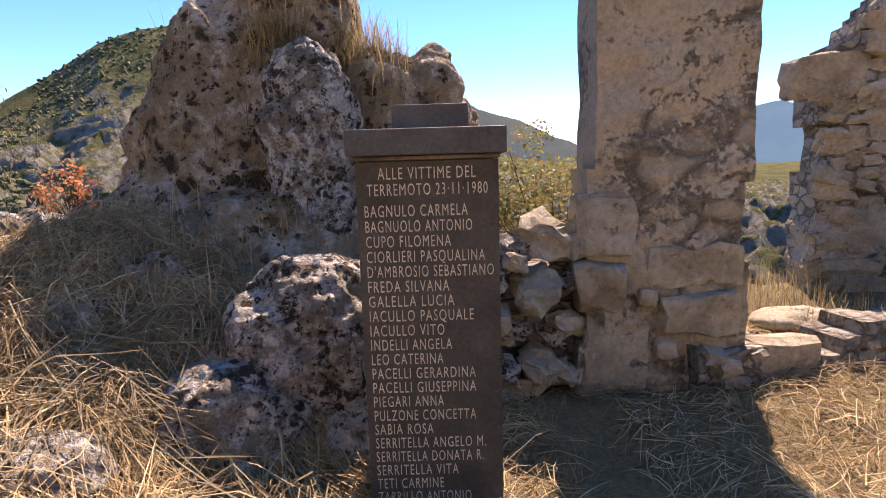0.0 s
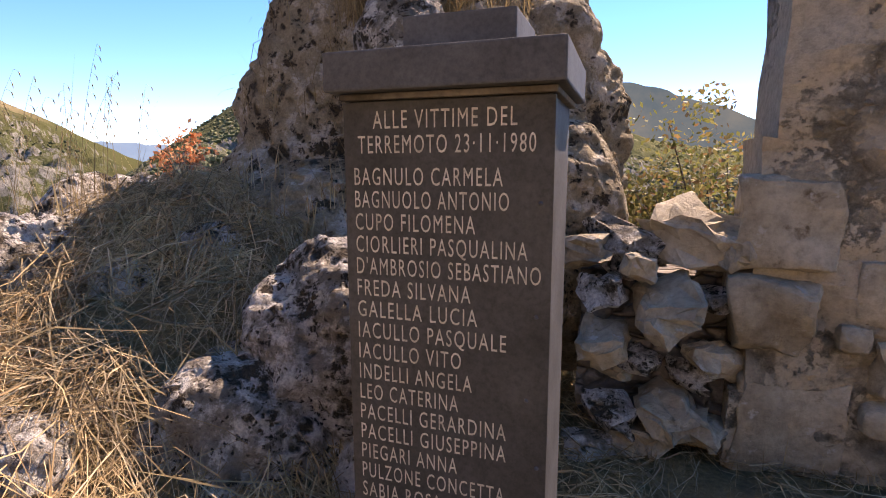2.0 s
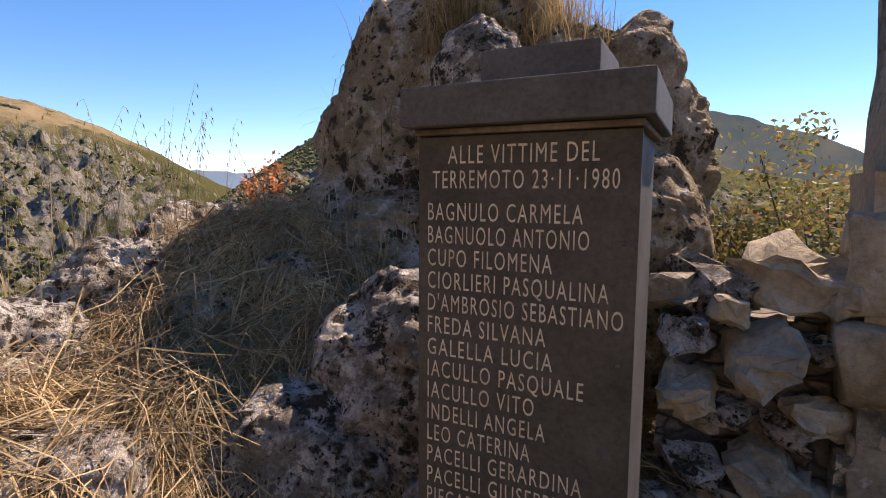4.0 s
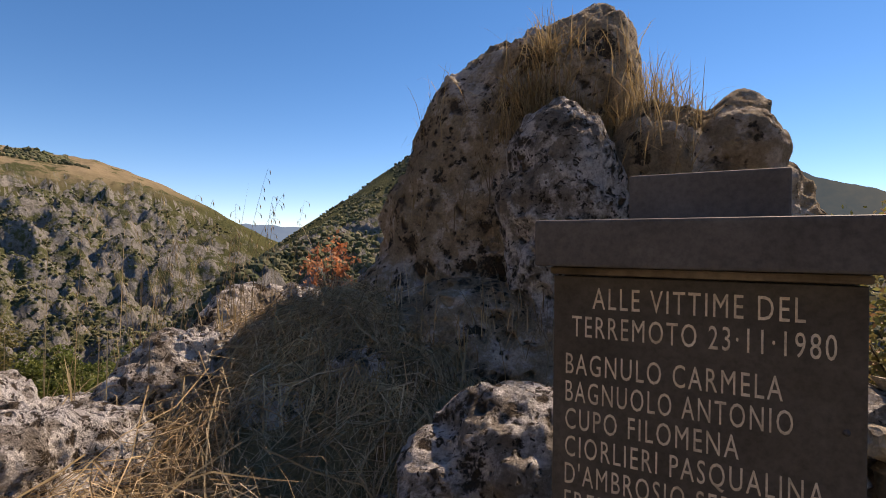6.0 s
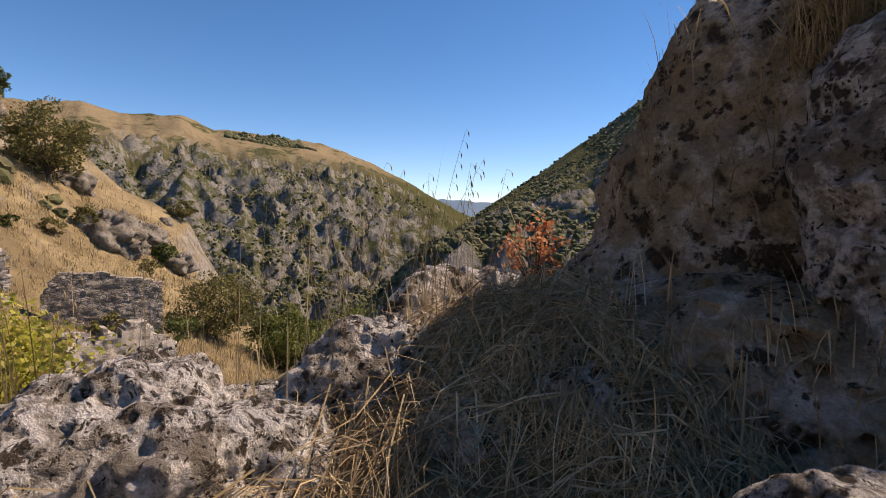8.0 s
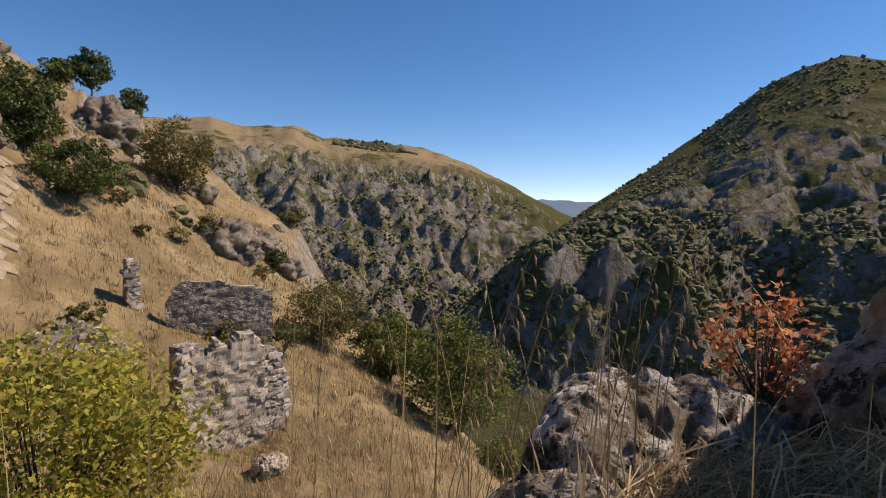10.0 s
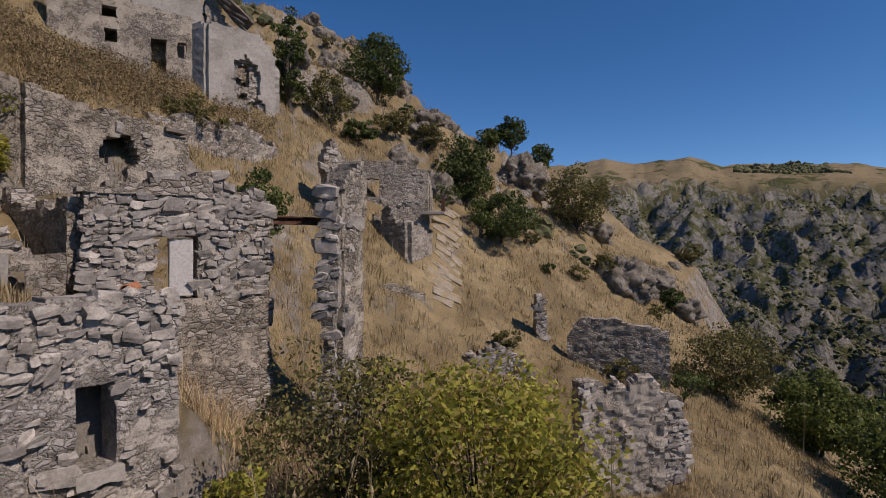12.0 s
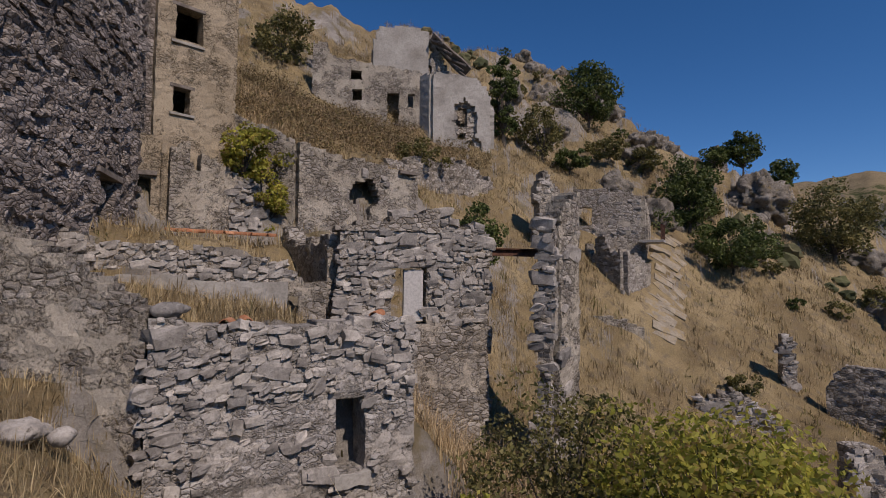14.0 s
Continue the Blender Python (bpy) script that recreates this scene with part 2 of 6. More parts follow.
M_BROWNWEED = leafy("brown_weeds", [(0.13, 0.095, 0.055), (0.20, 0.15, 0.085), (0.29, 0.22, 0.125), (0.19, 0.175, 0.075)], 0.7, 0.25)
M_LEAF_DARK = leafy("dark_leaves", [(0.05, 0.075, 0.022), (0.09, 0.125, 0.038), (0.15, 0.19, 0.06)], 0.55, 0.3)
M_LEAF_OLIVE = leafy("olive_leaves", [(0.11, 0.115, 0.045), (0.18, 0.175, 0.065), (0.25, 0.215, 0.09)], 0.6, 0.3)
M_LEAF_GREEN = leafy("green_leaves", [(0.08, 0.11, 0.03), (0.14, 0.18, 0.05), (0.22, 0.255, 0.075)], 0.55, 0.4)
M_LEAF_LIME = leafy("yellow_green_leaves", [(0.22, 0.25, 0.045), (0.38, 0.39, 0.075), (0.50, 0.48, 0.11), (0.30, 0.21, 0.09)], 0.55, 0.5)
M_LEAF_RED = leafy("reddened_leaves", [(0.42, 0.15, 0.07), (0.55, 0.24, 0.12), (0.6, 0.36, 0.22)], 0.6, 0.4)
M_LEAF_MIXED = leafy("mixed_leaves", [(0.13, 0.15, 0.045), (0.24, 0.25, 0.085), (0.33, 0.29, 0.12), (0.24, 0.13, 0.07), (0.19, 0.22, 0.06)], 0.6, 0.4)
M_SCRUB = leafy("far_scrub", [(0.075, 0.09, 0.045), (0.105, 0.12, 0.055), (0.14, 0.145, 0.07), (0.18, 0.165, 0.095)], 0.8, 0.1, 0.02)

M_SCRUB_DARK = leafy("gorge_scrub", [(0.05, 0.062, 0.028), (0.08, 0.095, 0.04), (0.12, 0.13, 0.058)], 0.8, 0.1, 0.02)


def ground_material():
    m, t, b = nodes_of("dry_hillside")
    geo = t.nodes.new("ShaderNodeNewGeometry")
    co = geo.outputs["Position"]
    wide, mid, fine = noise_node(t, co, 0.35, 5), noise_node(t, co, 2.5, 7, 0.65), noise_node(t, co, 30, 8, 0.75)
    col = ramp_node(t, wide, [(0.32, (0.17, 0.128, 0.075)), (0.5, (0.28, 0.22, 0.125)), (0.68, (0.38, 0.305, 0.185))])
    col = mix_node(t, ramp_node(t, mid, [(0.5, (0, 0, 0)), (0.66, (1, 1, 1))]), col, (0.19, 0.155, 0.11))
    col = mix_node(t, 0.7, col, ramp_node(t, fine, [(0.3, (0.3, 0.28, 0.25)), (0.6, (1.1, 1.08, 1.0))]), "MULTIPLY")
    sep = t.nodes.new("ShaderNodeSeparateXYZ")
    t.links.new(geo.outputs["True Normal"], sep.inputs[0])
    crack = noise_node(t, co, 1.1, 10, 0.75)
    rock = ramp_node(t, mix_node(t, 0.4, crack, fine), [(0.34, (0.09, 0.08, 0.065)), (0.48, (0.21, 0.195, 0.17)), (0.54, (0.27, 0.25, 0.22)), (0.64, (0.38, 0.36, 0.33))])
    rock = mix_node(t, ramp_node(t, noise_node(t, co, 0.7, 6), [(0.5, (0, 0, 0)), (0.6, (1, 1, 1))]), rock, (0.17, 0.14, 0.085))
    f = t.nodes.new("ShaderNodeMath")
    f.operation = "MULTIPLY_ADD"
    t.links.new(mid, f.inputs[0])
    f.inputs[1].default_value = -0.35
    t.links.new(sep.outputs[2], f.inputs[2])
    col = mix_node(t, ramp_node(t, f.outputs[0], [(0.40, (1, 1, 1)), (0.47, (0, 0, 0))]), col, rock)
    t.links.new(col, b.inputs["Base Color"])
    b.inputs["Roughness"].default_value, b.inputs["Specular IOR Level"].default_value = 0.95, 0.1
    bump_node(t, b, mix_node(t, 0.4, crack, fine), 0.9, 0.12)
    return m


def mountain_material():
    """Limestone cliffs where it is steep, dry pasture above, scrub in patches."""
    m, t, b = nodes_of("limestone_mountain")
    geo = t.nodes.new("ShaderNodeNewGeometry")
    co = geo.outputs["Position"]
    sep, pos = t.nodes.new("ShaderNodeSeparateXYZ"), t.nodes.new("ShaderNodeSeparateXYZ")
    t.links.new(geo.outputs["True Normal"], sep.inputs[0])
    t.links.new(co, pos.inputs[0])
    wide, mid, fine = noise_node(t, co, 0.008, 6), noise_node(t, co, 0.03, 8, 0.7), noise_node(t, co, 0.16, 8, 0.75)
    grass = ramp_node(t, mid, [(0.35, (0.20, 0.16, 0.10)), (0.6, (0.30, 0.24, 0.15))])
    rock = ramp_node(t, fine, [(0.3, (0.10, 0.10, 0.085)), (0.5, (0.20, 0.195, 0.175)), (0.7, (0.31, 0.30, 0.28))])
    green = noise_node(t, co, 0.06, 8, 0.72)
    rock = mix_node(t, ramp_node(t, green, [(0.50, (0, 0, 0)), (0.56, (1, 1, 1))]), rock, ramp_node(t, fine, [(0.35, (0.065, 0.075, 0.035)), (0.65, (0.12, 0.125, 0.06))]))
    scrub = ramp_node(t, fine, [(0.35, (0.05, 0.06, 0.028)), (0.65, (0.10, 0.105, 0.05))])
    slope = t.nodes.new("ShaderNodeMath")
    slope.operation = "MULTIPLY_ADD"
    t.links.new(mid, slope.inputs[0])
    slope.inputs[1].default_value = -0.5
    t.links.new(sep.outputs[2], slope.inputs[2])
    steep = ramp_node(t, slope.outputs[0], [(0.42, (1, 1, 1)), (0.56, (0, 0, 0))])
    high = t.nodes.new("ShaderNodeMapRange")
    high.inputs[1].default_value, high.inputs[2].default_value = 70, 150
    t.links.new(pos.outputs[2], high.inputs[0])
    patch = mix_node(t, 0.5, wide, mid)
    soft = mix_node(t, ramp_node(t, patch, [(0.50, (0, 0, 0)), (0.56, (1, 1, 1))]), mix_node(t, high.outputs[0], (0.075, 0.078, 0.036), grass), scrub)
    # the wooded hill lies ahead (+y), the bare range to the side (-x)
    wood = t.nodes.new("ShaderNodeMath")
    wood.operation = "MULTIPLY_ADD"
    t.links.new(pos.outputs[0], wood.inputs[0])
    wood.inputs[1].default_value = 1.02
    t.links.new(pos.outputs[1], wood.inputs[2])
    side = t.nodes.new("ShaderNodeMapRange")
    side.inputs[1].default_value, side.inputs[2].default_value = -60, 40
    t.links.new(wood.outputs[0], side.inputs[0])
    soft = mix_node(t, side.outputs[0], soft, ramp_node(t, mid, [(0.35, (0.07, 0.078, 0.04)), (0.55, (0.12, 0.12, 0.06)), (0.72, (0.20, 0.17, 0.10))]))
    col = mix_node(t, steep, soft, rock)
    t.links.new(col, b.inputs["Base Color"])
    b.inputs["Roughness"].default_value, b.inputs["Specular IOR Level"].default_value = 1.0, 0.0
    bump_node(t, b, mix_node(t, 0.6, mid, fine), 1.0, 6.0)
    return m


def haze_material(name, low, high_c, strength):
    """Distance beyond the last ridges: a plain glowing backdrop, the haze of kilometres of air put into its emission
    colour.
    """
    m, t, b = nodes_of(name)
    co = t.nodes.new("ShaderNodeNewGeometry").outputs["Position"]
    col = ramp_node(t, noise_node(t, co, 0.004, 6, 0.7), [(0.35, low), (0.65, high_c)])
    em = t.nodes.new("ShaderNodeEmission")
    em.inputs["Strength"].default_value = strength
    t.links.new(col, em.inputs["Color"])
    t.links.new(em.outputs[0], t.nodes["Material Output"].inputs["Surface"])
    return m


M_GROUND, M_MOUNTAIN = ground_material(), mountain_material()
# haze painted as emission colour, since no air is modelled
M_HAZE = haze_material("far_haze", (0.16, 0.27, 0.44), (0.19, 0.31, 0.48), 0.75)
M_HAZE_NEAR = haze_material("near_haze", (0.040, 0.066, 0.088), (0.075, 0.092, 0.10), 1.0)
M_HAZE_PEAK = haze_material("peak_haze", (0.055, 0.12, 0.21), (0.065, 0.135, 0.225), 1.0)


# ---- mesh helpers ----
def hash3(i, j, k, seed):
    h = (i * 374761393 + j * 668265263 + k * 2147483647 + seed * 1274126177) & 0xFFFFFFFF
    h = ((h ^ (h >> 13)) * 1274126177) & 0xFFFFFFFF
    h = ((h ^ (h >> 16)) * 2246822519) & 0xFFFFFFFF
    return ((h ^ (h >> 15)) & 0xFFFF) / 65535.0


def vnoise(p, seed=0):
    """Smooth noise, -1 to 1, at points (n, 3)."""
    p = np.asarray(p, float)
    i = np.floor(p).astype(np.int64)
    f = p - i
    f = f * f * f * (f * (f * 6 - 15) + 10)
    out = 0.0
    for dx in (0, 1):
        for dy in (0, 1):
            for dz in (0, 1):
                wgt = (f[:, 0] if dx else 1 - f[:, 0]) * (f[:, 1] if dy else 1 - f[:, 1]) * (f[:, 2] if dz else 1 - f[:, 2])
                out = out + wgt * hash3(i[:, 0] + dx, i[:, 1] + dy, i[:, 2] + dz, seed)
    return out * 2 - 1


def fbm(p, octaves=4, seed=0, gain=0.5):
    p = np.asarray(p, float)
    out, a, s = 0.0, 1.0, 1.0
    for k in range(octaves):
        out = out + a * vnoise(p * s + 17.3 * k, seed + k)
        a, s = a * gain, s * 2.03
    return out


def pits(p, seed=0):
    """Distance to scattered seeds, 0 at a seed: hollows and stone cells."""
    p = np.asarray(p, float)
    i = np.floor(p).astype(np.int64)
    best = np.full(len(p), 9.0)
    for dx in (-1, 0, 1):
        for dy in (-1, 0, 1):
            for dz in (-1, 0, 1):
                c = i + np.array((dx, dy, dz))
                q = c + np.stack([hash3(c[:, 0], c[:, 1], c[:, 2], seed + s) for s in (1, 2, 3)], 1)
                best = np.minimum(best, ((p - q) ** 2).sum(1))
    return np.sqrt(best)


def mesh_of(name, verts, faces, mats, smooth=False, index=None):
    me = bpy.data.meshes.new(name)
    me.from_pydata(np.asarray(verts, float).tolist(), [], faces.tolist() if isinstance(faces, np.ndarray) else faces)
    for m in mats if isinstance(mats, (list, tuple)) else [mats]:
        me.materials.append(m)
    if smooth:
        me.polygons.foreach_set("use_smooth", [True] * len(me.polygons))
    if index is not None:
        me.polygons.foreach_set("material_index", np.asarray(index, np.int32))
    me.update()
    return me


def part(name, bm, material, parent, label="", smooth=False):
    me = bpy.data.meshes.new(name)
    bm.to_mesh(me)
    bm.free()
    me.materials.append(material)
    if smooth:
        me.polygons.foreach_set("use_smooth", [True] * len(me.polygons))
    ob = new(name, me)
    ob.parent = parent
    return tagged(ob, label)


def part_np(name, verts, faces, material, parent=None, label="", smooth=False):
    ob = new(name, mesh_of(name, verts, faces, material, smooth))
    ob.parent = parent
    return tagged(ob, label)


def empty(name, label, category, group="", kind="", at=None):
    ob = new(name)
    ob.empty_display_size = 0.2
    if at is not None:
        ob.matrix_basis = at
    return tagged(ob, label, category, group, kind)


def box_bm(x0, y0, z0, x1, y1, z1, bevel=0.0, m=None, segments=2):
    bm = bmesh.new()
    bmesh.ops.create_cube(bm, size=1.0)
    for v in bm.verts:
        v.co = Vector(((x0 + x1) / 2 + v.co.x * (x1 - x0), (y0 + y1) / 2 + v.co.y * (y1 - y0), (z0 + z1) / 2 + v.co.z * (z1 - z0)))
    if bevel:
        bmesh.ops.bevel(bm, geom=bm.edges[:], offset=bevel, segments=segments, affect="EDGES", profile=0.6)
    if m is not None:
        bmesh.ops.transform(bm, matrix=m, verts=bm.verts)
    return bm


def rough_bm(bm, amount, scale, seed=0, cuts=0):
    """Worn, uneven faces."""
    if cuts:
        bmesh.ops.subdivide_edges(bm, edges=bm.edges[:], cuts=cuts, use_grid_fill=True)
    co = np.array([v.co[:] for v in bm.verts])
    d = np.stack([fbm(co * scale, 3, seed + 10 * k) for k in range(3)], 1) * amount
    for v, q in zip(bm.verts, d):
        v.co += Vector(q)
    return bm


# ---- the lie of the land ----
# u runs along the ruined street, v up the hill
UX, UY, VX, VY = -0.92, 0.39, -0.39, -0.92
PROFILES = (
    (1.0, (-30, -12, -6, 0, 6, 8.2, 9.6, 12.9, 13.3, 16.4, 20, 27, 40, 60), (-14, -1.5, -0.2, 0.1, 0.3, 0.6, 1.9, 1.95, 3.2, 5.2, 8.2, 12.5, 22, 24)),
    (4.5, (-30, -12, -6, -2, 2, 5, 7.5, 7.95, 12.05, 12.4, 15.5, 16.2, 20, 27, 40, 60), (-20, -7, -3.0, -1.6, -2.0, -2.2, -2.4, 1.3, 1.4, 2.6, 3.1, 5.2, 8.2, 12.6, 23, 26)),
    (10.0, (-30, -12, -6, 0, 4, 10, 12, 14.6, 15.6, 16.6, 20, 24, 30, 40, 60), (-30, -10, -6, -3.6, -3.0, -2.4, -1.2, 2.4, 3.4, 5.6, 8.2, 10.2, 15, 25, 27)),
    (18.0, (-30, -12, -4, 0, 4, 8, 11, 13, 17, 20, 25, 30, 40, 60), (-32, -12, -6.8, -5.9, -5.2, -4.2, -2.6, -1.0, 3.4, 6.2, 10.5, 15.5, 24, 26)),
    (24.0, (-30, -12, -4, 0, 4, 9, 11, 13, 17, 20, 25, 30, 40, 60), (-34, -14, -7.6, -5.6, -4.0, -3.1, -1.9, -0.2, 3.6, 6, 11, 16, 24, 26)),
    (40.0, (-30, -12, -4, 0, 8, 13, 20, 28, 38, 60), (-44, -22, -10, -7.5, -2.2, 1.5, 7, 15, 23.5, 20)),
    (60.0, (-30, -12, 0, 5, 8.4, 15, 24.5, 30, 40, 60), (-60, -34, -15, -6, 0.2, 4.5, 12.2, 12.5, 11, 6)),
    (85.0, (-30, 0, 10, 20, 30, 60), (-90, -48, -28, -12, -6, -8)),
)


def smoothstep(a, b, x):
    q = np.clip((x - a) / (b - a), 0, 1)
    return q * q * (3 - 2 * q)


def village(x, y):
    u, v = x * UX + y * UY, x * VX + y * VY
    us = [p[0] for p in PROFILES]
    zs = np.stack([np.interp(v, p[1], p[2]) for p in PROFILES])
    k = np.clip(np.searchsorted(us, u) - 1, 0, len(us) - 2)
    f = np.clip((u - np.take(us, k)) / (np.take(us, k + 1) - np.take(us, k)), 0, 1)
    f = f * f * (3 - 2 * f)
    n = np.arange(len(u))
    return zs[k, n] * (1 - f) + zs[k + 1, n] * f


def terrace(x, y):
    """The small memorial terrace on the spur, with its rocky brink."""
    z = 0.02 + 0.55 * smoothstep(-0.3, -2.0, x) * smoothstep(-2.5, 0.8, y)
    z = z + 0.62 * smoothstep(1.7, 3.7, y) * smoothstep(0.1, -0.9, x) - 0.15 * smoothstep(-2.2, -3.0, x) * smoothstep(1.8, 3.0, y)
    z = z + 0.12 * smoothstep(0.9, 2.2, x) * smoothstep(2.2, 3.2, y)
    return z


MOUNT_A = ((40, 45, 47, 49, 51.6, 56, 59.4, 64, 74, 77, 81, 84.6, 90, 100, 130, 170, 200), (-6, -1.5, 0, 0.8, 2.2, 4.6, 6.2, 7.6, 8.3, 9.4, 8.9, 9.6, 9.1, 9.5, 9, 6, 4))
MOUNT_B = ((-180, -45, -30, -20, -12, -8, -2, 5, 15, 21.8, 25.4, 28, 31.5, 34.5, 37.6, 41, 45.4, 47.5, 52, 60, 180), (1, 0.5, 0.2, 0.6, 1.0, 1.5, 2.5, 5.0, 10.8, 13.2, 14.2, 13.7, 12.2, 9.8, 7.7, 5.1, 2.2, 0.6, -3, -10, -10))


def mountains(x, y):
    r, th = np.hypot(x + 0.8, y - 1.2), np.degrees(np.arctan2(-(x + 0.8), y - 1.2))
    th = np.where(th < -120, th + 360, th)
    p = np.stack([x, y, 0 * x], 1)
    # bare range across the gorge
    ea = np.interp(th, *MOUNT_A)
    gully = 0.5 * fbm(np.stack([th * 0.35, r * 0.002, 0 * x], 1), 4, 5) + 0.6 * fbm(p * 0.006, 4, 15)
    crag = np.abs(fbm(p * 0.012, 5, 21))
    q = np.clip((r - 300 - 60 * gully) / 1200.0, 0, 1.4)
    cliff_el = np.minimum(ea - 1.2, ea * 0.5)
    el = np.interp(q, (0, 0.05, 0.30, 0.42, 1.0, 1.4), (0, 0.12, 0.80, 1.0, 2.0, 1.7))
    elev = np.where(el < 1, -17 + (cliff_el + 17) * el, cliff_el + (ea - cliff_el) * (el - 1))
    za = np.tan(np.radians(elev)) * r + smoothstep(0, 0.1, q) * smoothstep(0.95, 0.5, q) * smoothstep(47, 60, th) * (14 * gully + 26 * (crag - 0.25) - 24 * (np.abs(fbm(p * 0.03, 5, 27)) - 0.3)) + 3 * fbm(p * 0.02, 4, 3) * smoothstep(0, 0.2, q)
    za = np.where(q >= 1, za - (q - 1) * 200, za)
    # wooded hill over its own cliff
    eb = np.interp(th, *MOUNT_B)
    rb = np.interp(th, (-40, -12, 5, 60), (1500, 1100, 620, 560))
    top = np.interp(th, (-40, 0, 36, 39, 43, 47.6, 53, 60), (-4, -4, -5, -2.5, -0.8, -1.6, -3.6, -12)) 
    base = 125 + 26 * fbm(p * 0.02, 4, 9)
    zb_cl = -75 + (np.tan(np.radians(top)) * 205 + 75) * smoothstep(0, 95, r - base) ** 0.8
    q2 = np.clip((r - 205) / (rb - 205), 0, 1.5)
    el2 = top + (eb - top) * np.clip(q2, 0, 1) ** 0.85
    zb = np.where(r < 205, zb_cl, np.tan(np.radians(el2)) * r) - np.clip(q2 - 1, 0, 1) * 150
    zb = zb - 14 * (np.abs(fbm(p * 0.04, 5, 31)) - 0.3) * smoothstep(base - 5, base + 20, r) * smoothstep(0.95, 0.4, q2) + 3 * fbm(p * 0.025, 4, 8) * smoothstep(0.95, 0.4, q2) * smoothstep(0, .1, q2)
    zb = zb - 40 * smoothstep(300, 150, r) * smoothstep(38, 30, th)
    z = np.maximum(za, np.where(th < 62, zb, -999))
    return np.maximum(z, -112 + 5 * fbm(p * 0.02, 3, 2))


def land(x, y):
    x, y = np.asarray(x, float).ravel(), np.asarray(y, float).ravel()
    p = np.stack([x, y, 0 * x], 1)
    r = np.hypot(x + 0.8, y - 1.2)
    zv = village(x, y) + 0.12 * fbm(p * 0.9, 3, 4) + 0.35 * fbm(p * 0.22, 3, 6)
    rough = smoothstep(9, 22, x * VX + y * VY) * smoothstep(20, 40, r)
    zv = zv + rough * -2.2 * (np.abs(fbm(p * 0.16, 5, 12)) - 0.3)
    # brink of the terrace: an uneven oval
    e = np.hypot((x - 2.2) / 5.6, (y - 0.9) / 6.0) + 0.05 * fbm(p * 0.8, 2, 7)
    zt = terrace(x, y) + 0.05 * fbm(p * 2.2, 3, 1)
    wt = 1 - smoothstep(0.94, 1.14, e)
    z = zt * wt + zv * (1 - wt)
    ahead = smoothstep(3, 16, y) * smoothstep(-14, 0, x)
    z = np.where(wt < 1, z - ahead * (1 - wt) * (1.2 + np.clip(np.hypot(x, y) - 5, 0, 200) * 0.42), z)
    wm = smoothstep(75, 150, r)
    return z * (1 - wm) + mountains(x, y) * wm


def land_at(x, y):
    return float(land([x], [y])[0])


def make_ground():
    seen = np.concatenate([np.linspace(-48, 168, 860), np.linspace(170, 310, 70)])
    a = np.radians(seen)
    rings = np.concatenate([[0.05], np.geomspace(0.25, 110, 180)[:-1], np.geomspace(110, 800, 240)[:-1], np.geomspace(800, 3400, 50)])
    A, Rr = np.meshgrid(a, rings, indexing="ij")
    x, y = -0.8 - np.sin(A) * Rr, 1.2 + np.cos(A) * Rr
    z = land(x, y)
    v = np.stack([x.ravel(), y.ravel(), z], 1)
    na, nr = A.shape
    i, j = np.meshgrid(np.arange(na), np.arange(nr - 1), indexing="ij")
    i2 = (i + 1) % na
    f = np.stack([i * nr + j, i * nr + j + 1, i2 * nr + j + 1, i2 * nr + j], -1).reshape(-1, 4)
    far = (rings[j] > 78).ravel().astype(np.int32)
    ob = new("ground", mesh_of("ground", v, f, [M_GROUND, M_MOUNTAIN], True, far))
    return tagged(ob, "dry grass hillside falling into a limestone mountain gorge", "ground", kind="structure")


make_ground()


def backdrop(name, label, yaws, elevs, r, mat, base=-300, seed=0):
    th = np.linspace(yaws[0], yaws[-1], 160)
    el = np.interp(th, yaws, elevs) + 0.12 * fbm(np.stack([th * 0.7, 0 * th, 0 * th], 1), 5, seed)
    t = np.radians(th)
    x, y = -np.sin(t) * r, np.cos(t) * r
    top = np.tan(np.radians(el)) * r
    n = len(th)
    rows = []
    for k in range(7):
        s = k / 6.0
        rows.append(np.stack([x * (1 - 0.2 * (1 - s)), y * (1 - 0.2 * (1 - s)), base + (top - base) * s], 1))
    back = np.stack([x * 1.1, y * 1.1, 0 * x + base], 1)
    v = np.concatenate(rows + [back])
    f = [(k * n + i, k * n + i + 1, (k + 1) * n + i + 1, (k + 1) * n + i) for k in range(7) for i in range(n - 1)]
    ob = new(name, mesh_of(name, v, f, mat, True))
    return tagged(ob, label, "backdrop", kind="structure")


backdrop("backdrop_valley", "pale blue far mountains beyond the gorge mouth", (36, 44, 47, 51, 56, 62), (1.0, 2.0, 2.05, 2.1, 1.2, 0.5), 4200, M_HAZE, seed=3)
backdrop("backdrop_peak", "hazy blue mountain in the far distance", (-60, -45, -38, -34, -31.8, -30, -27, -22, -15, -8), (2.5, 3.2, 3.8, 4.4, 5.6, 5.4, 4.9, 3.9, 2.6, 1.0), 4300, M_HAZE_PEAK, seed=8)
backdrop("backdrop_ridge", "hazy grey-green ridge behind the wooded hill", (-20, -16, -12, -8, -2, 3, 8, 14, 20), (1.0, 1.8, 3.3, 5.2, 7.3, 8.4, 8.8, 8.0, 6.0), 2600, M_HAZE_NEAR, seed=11)


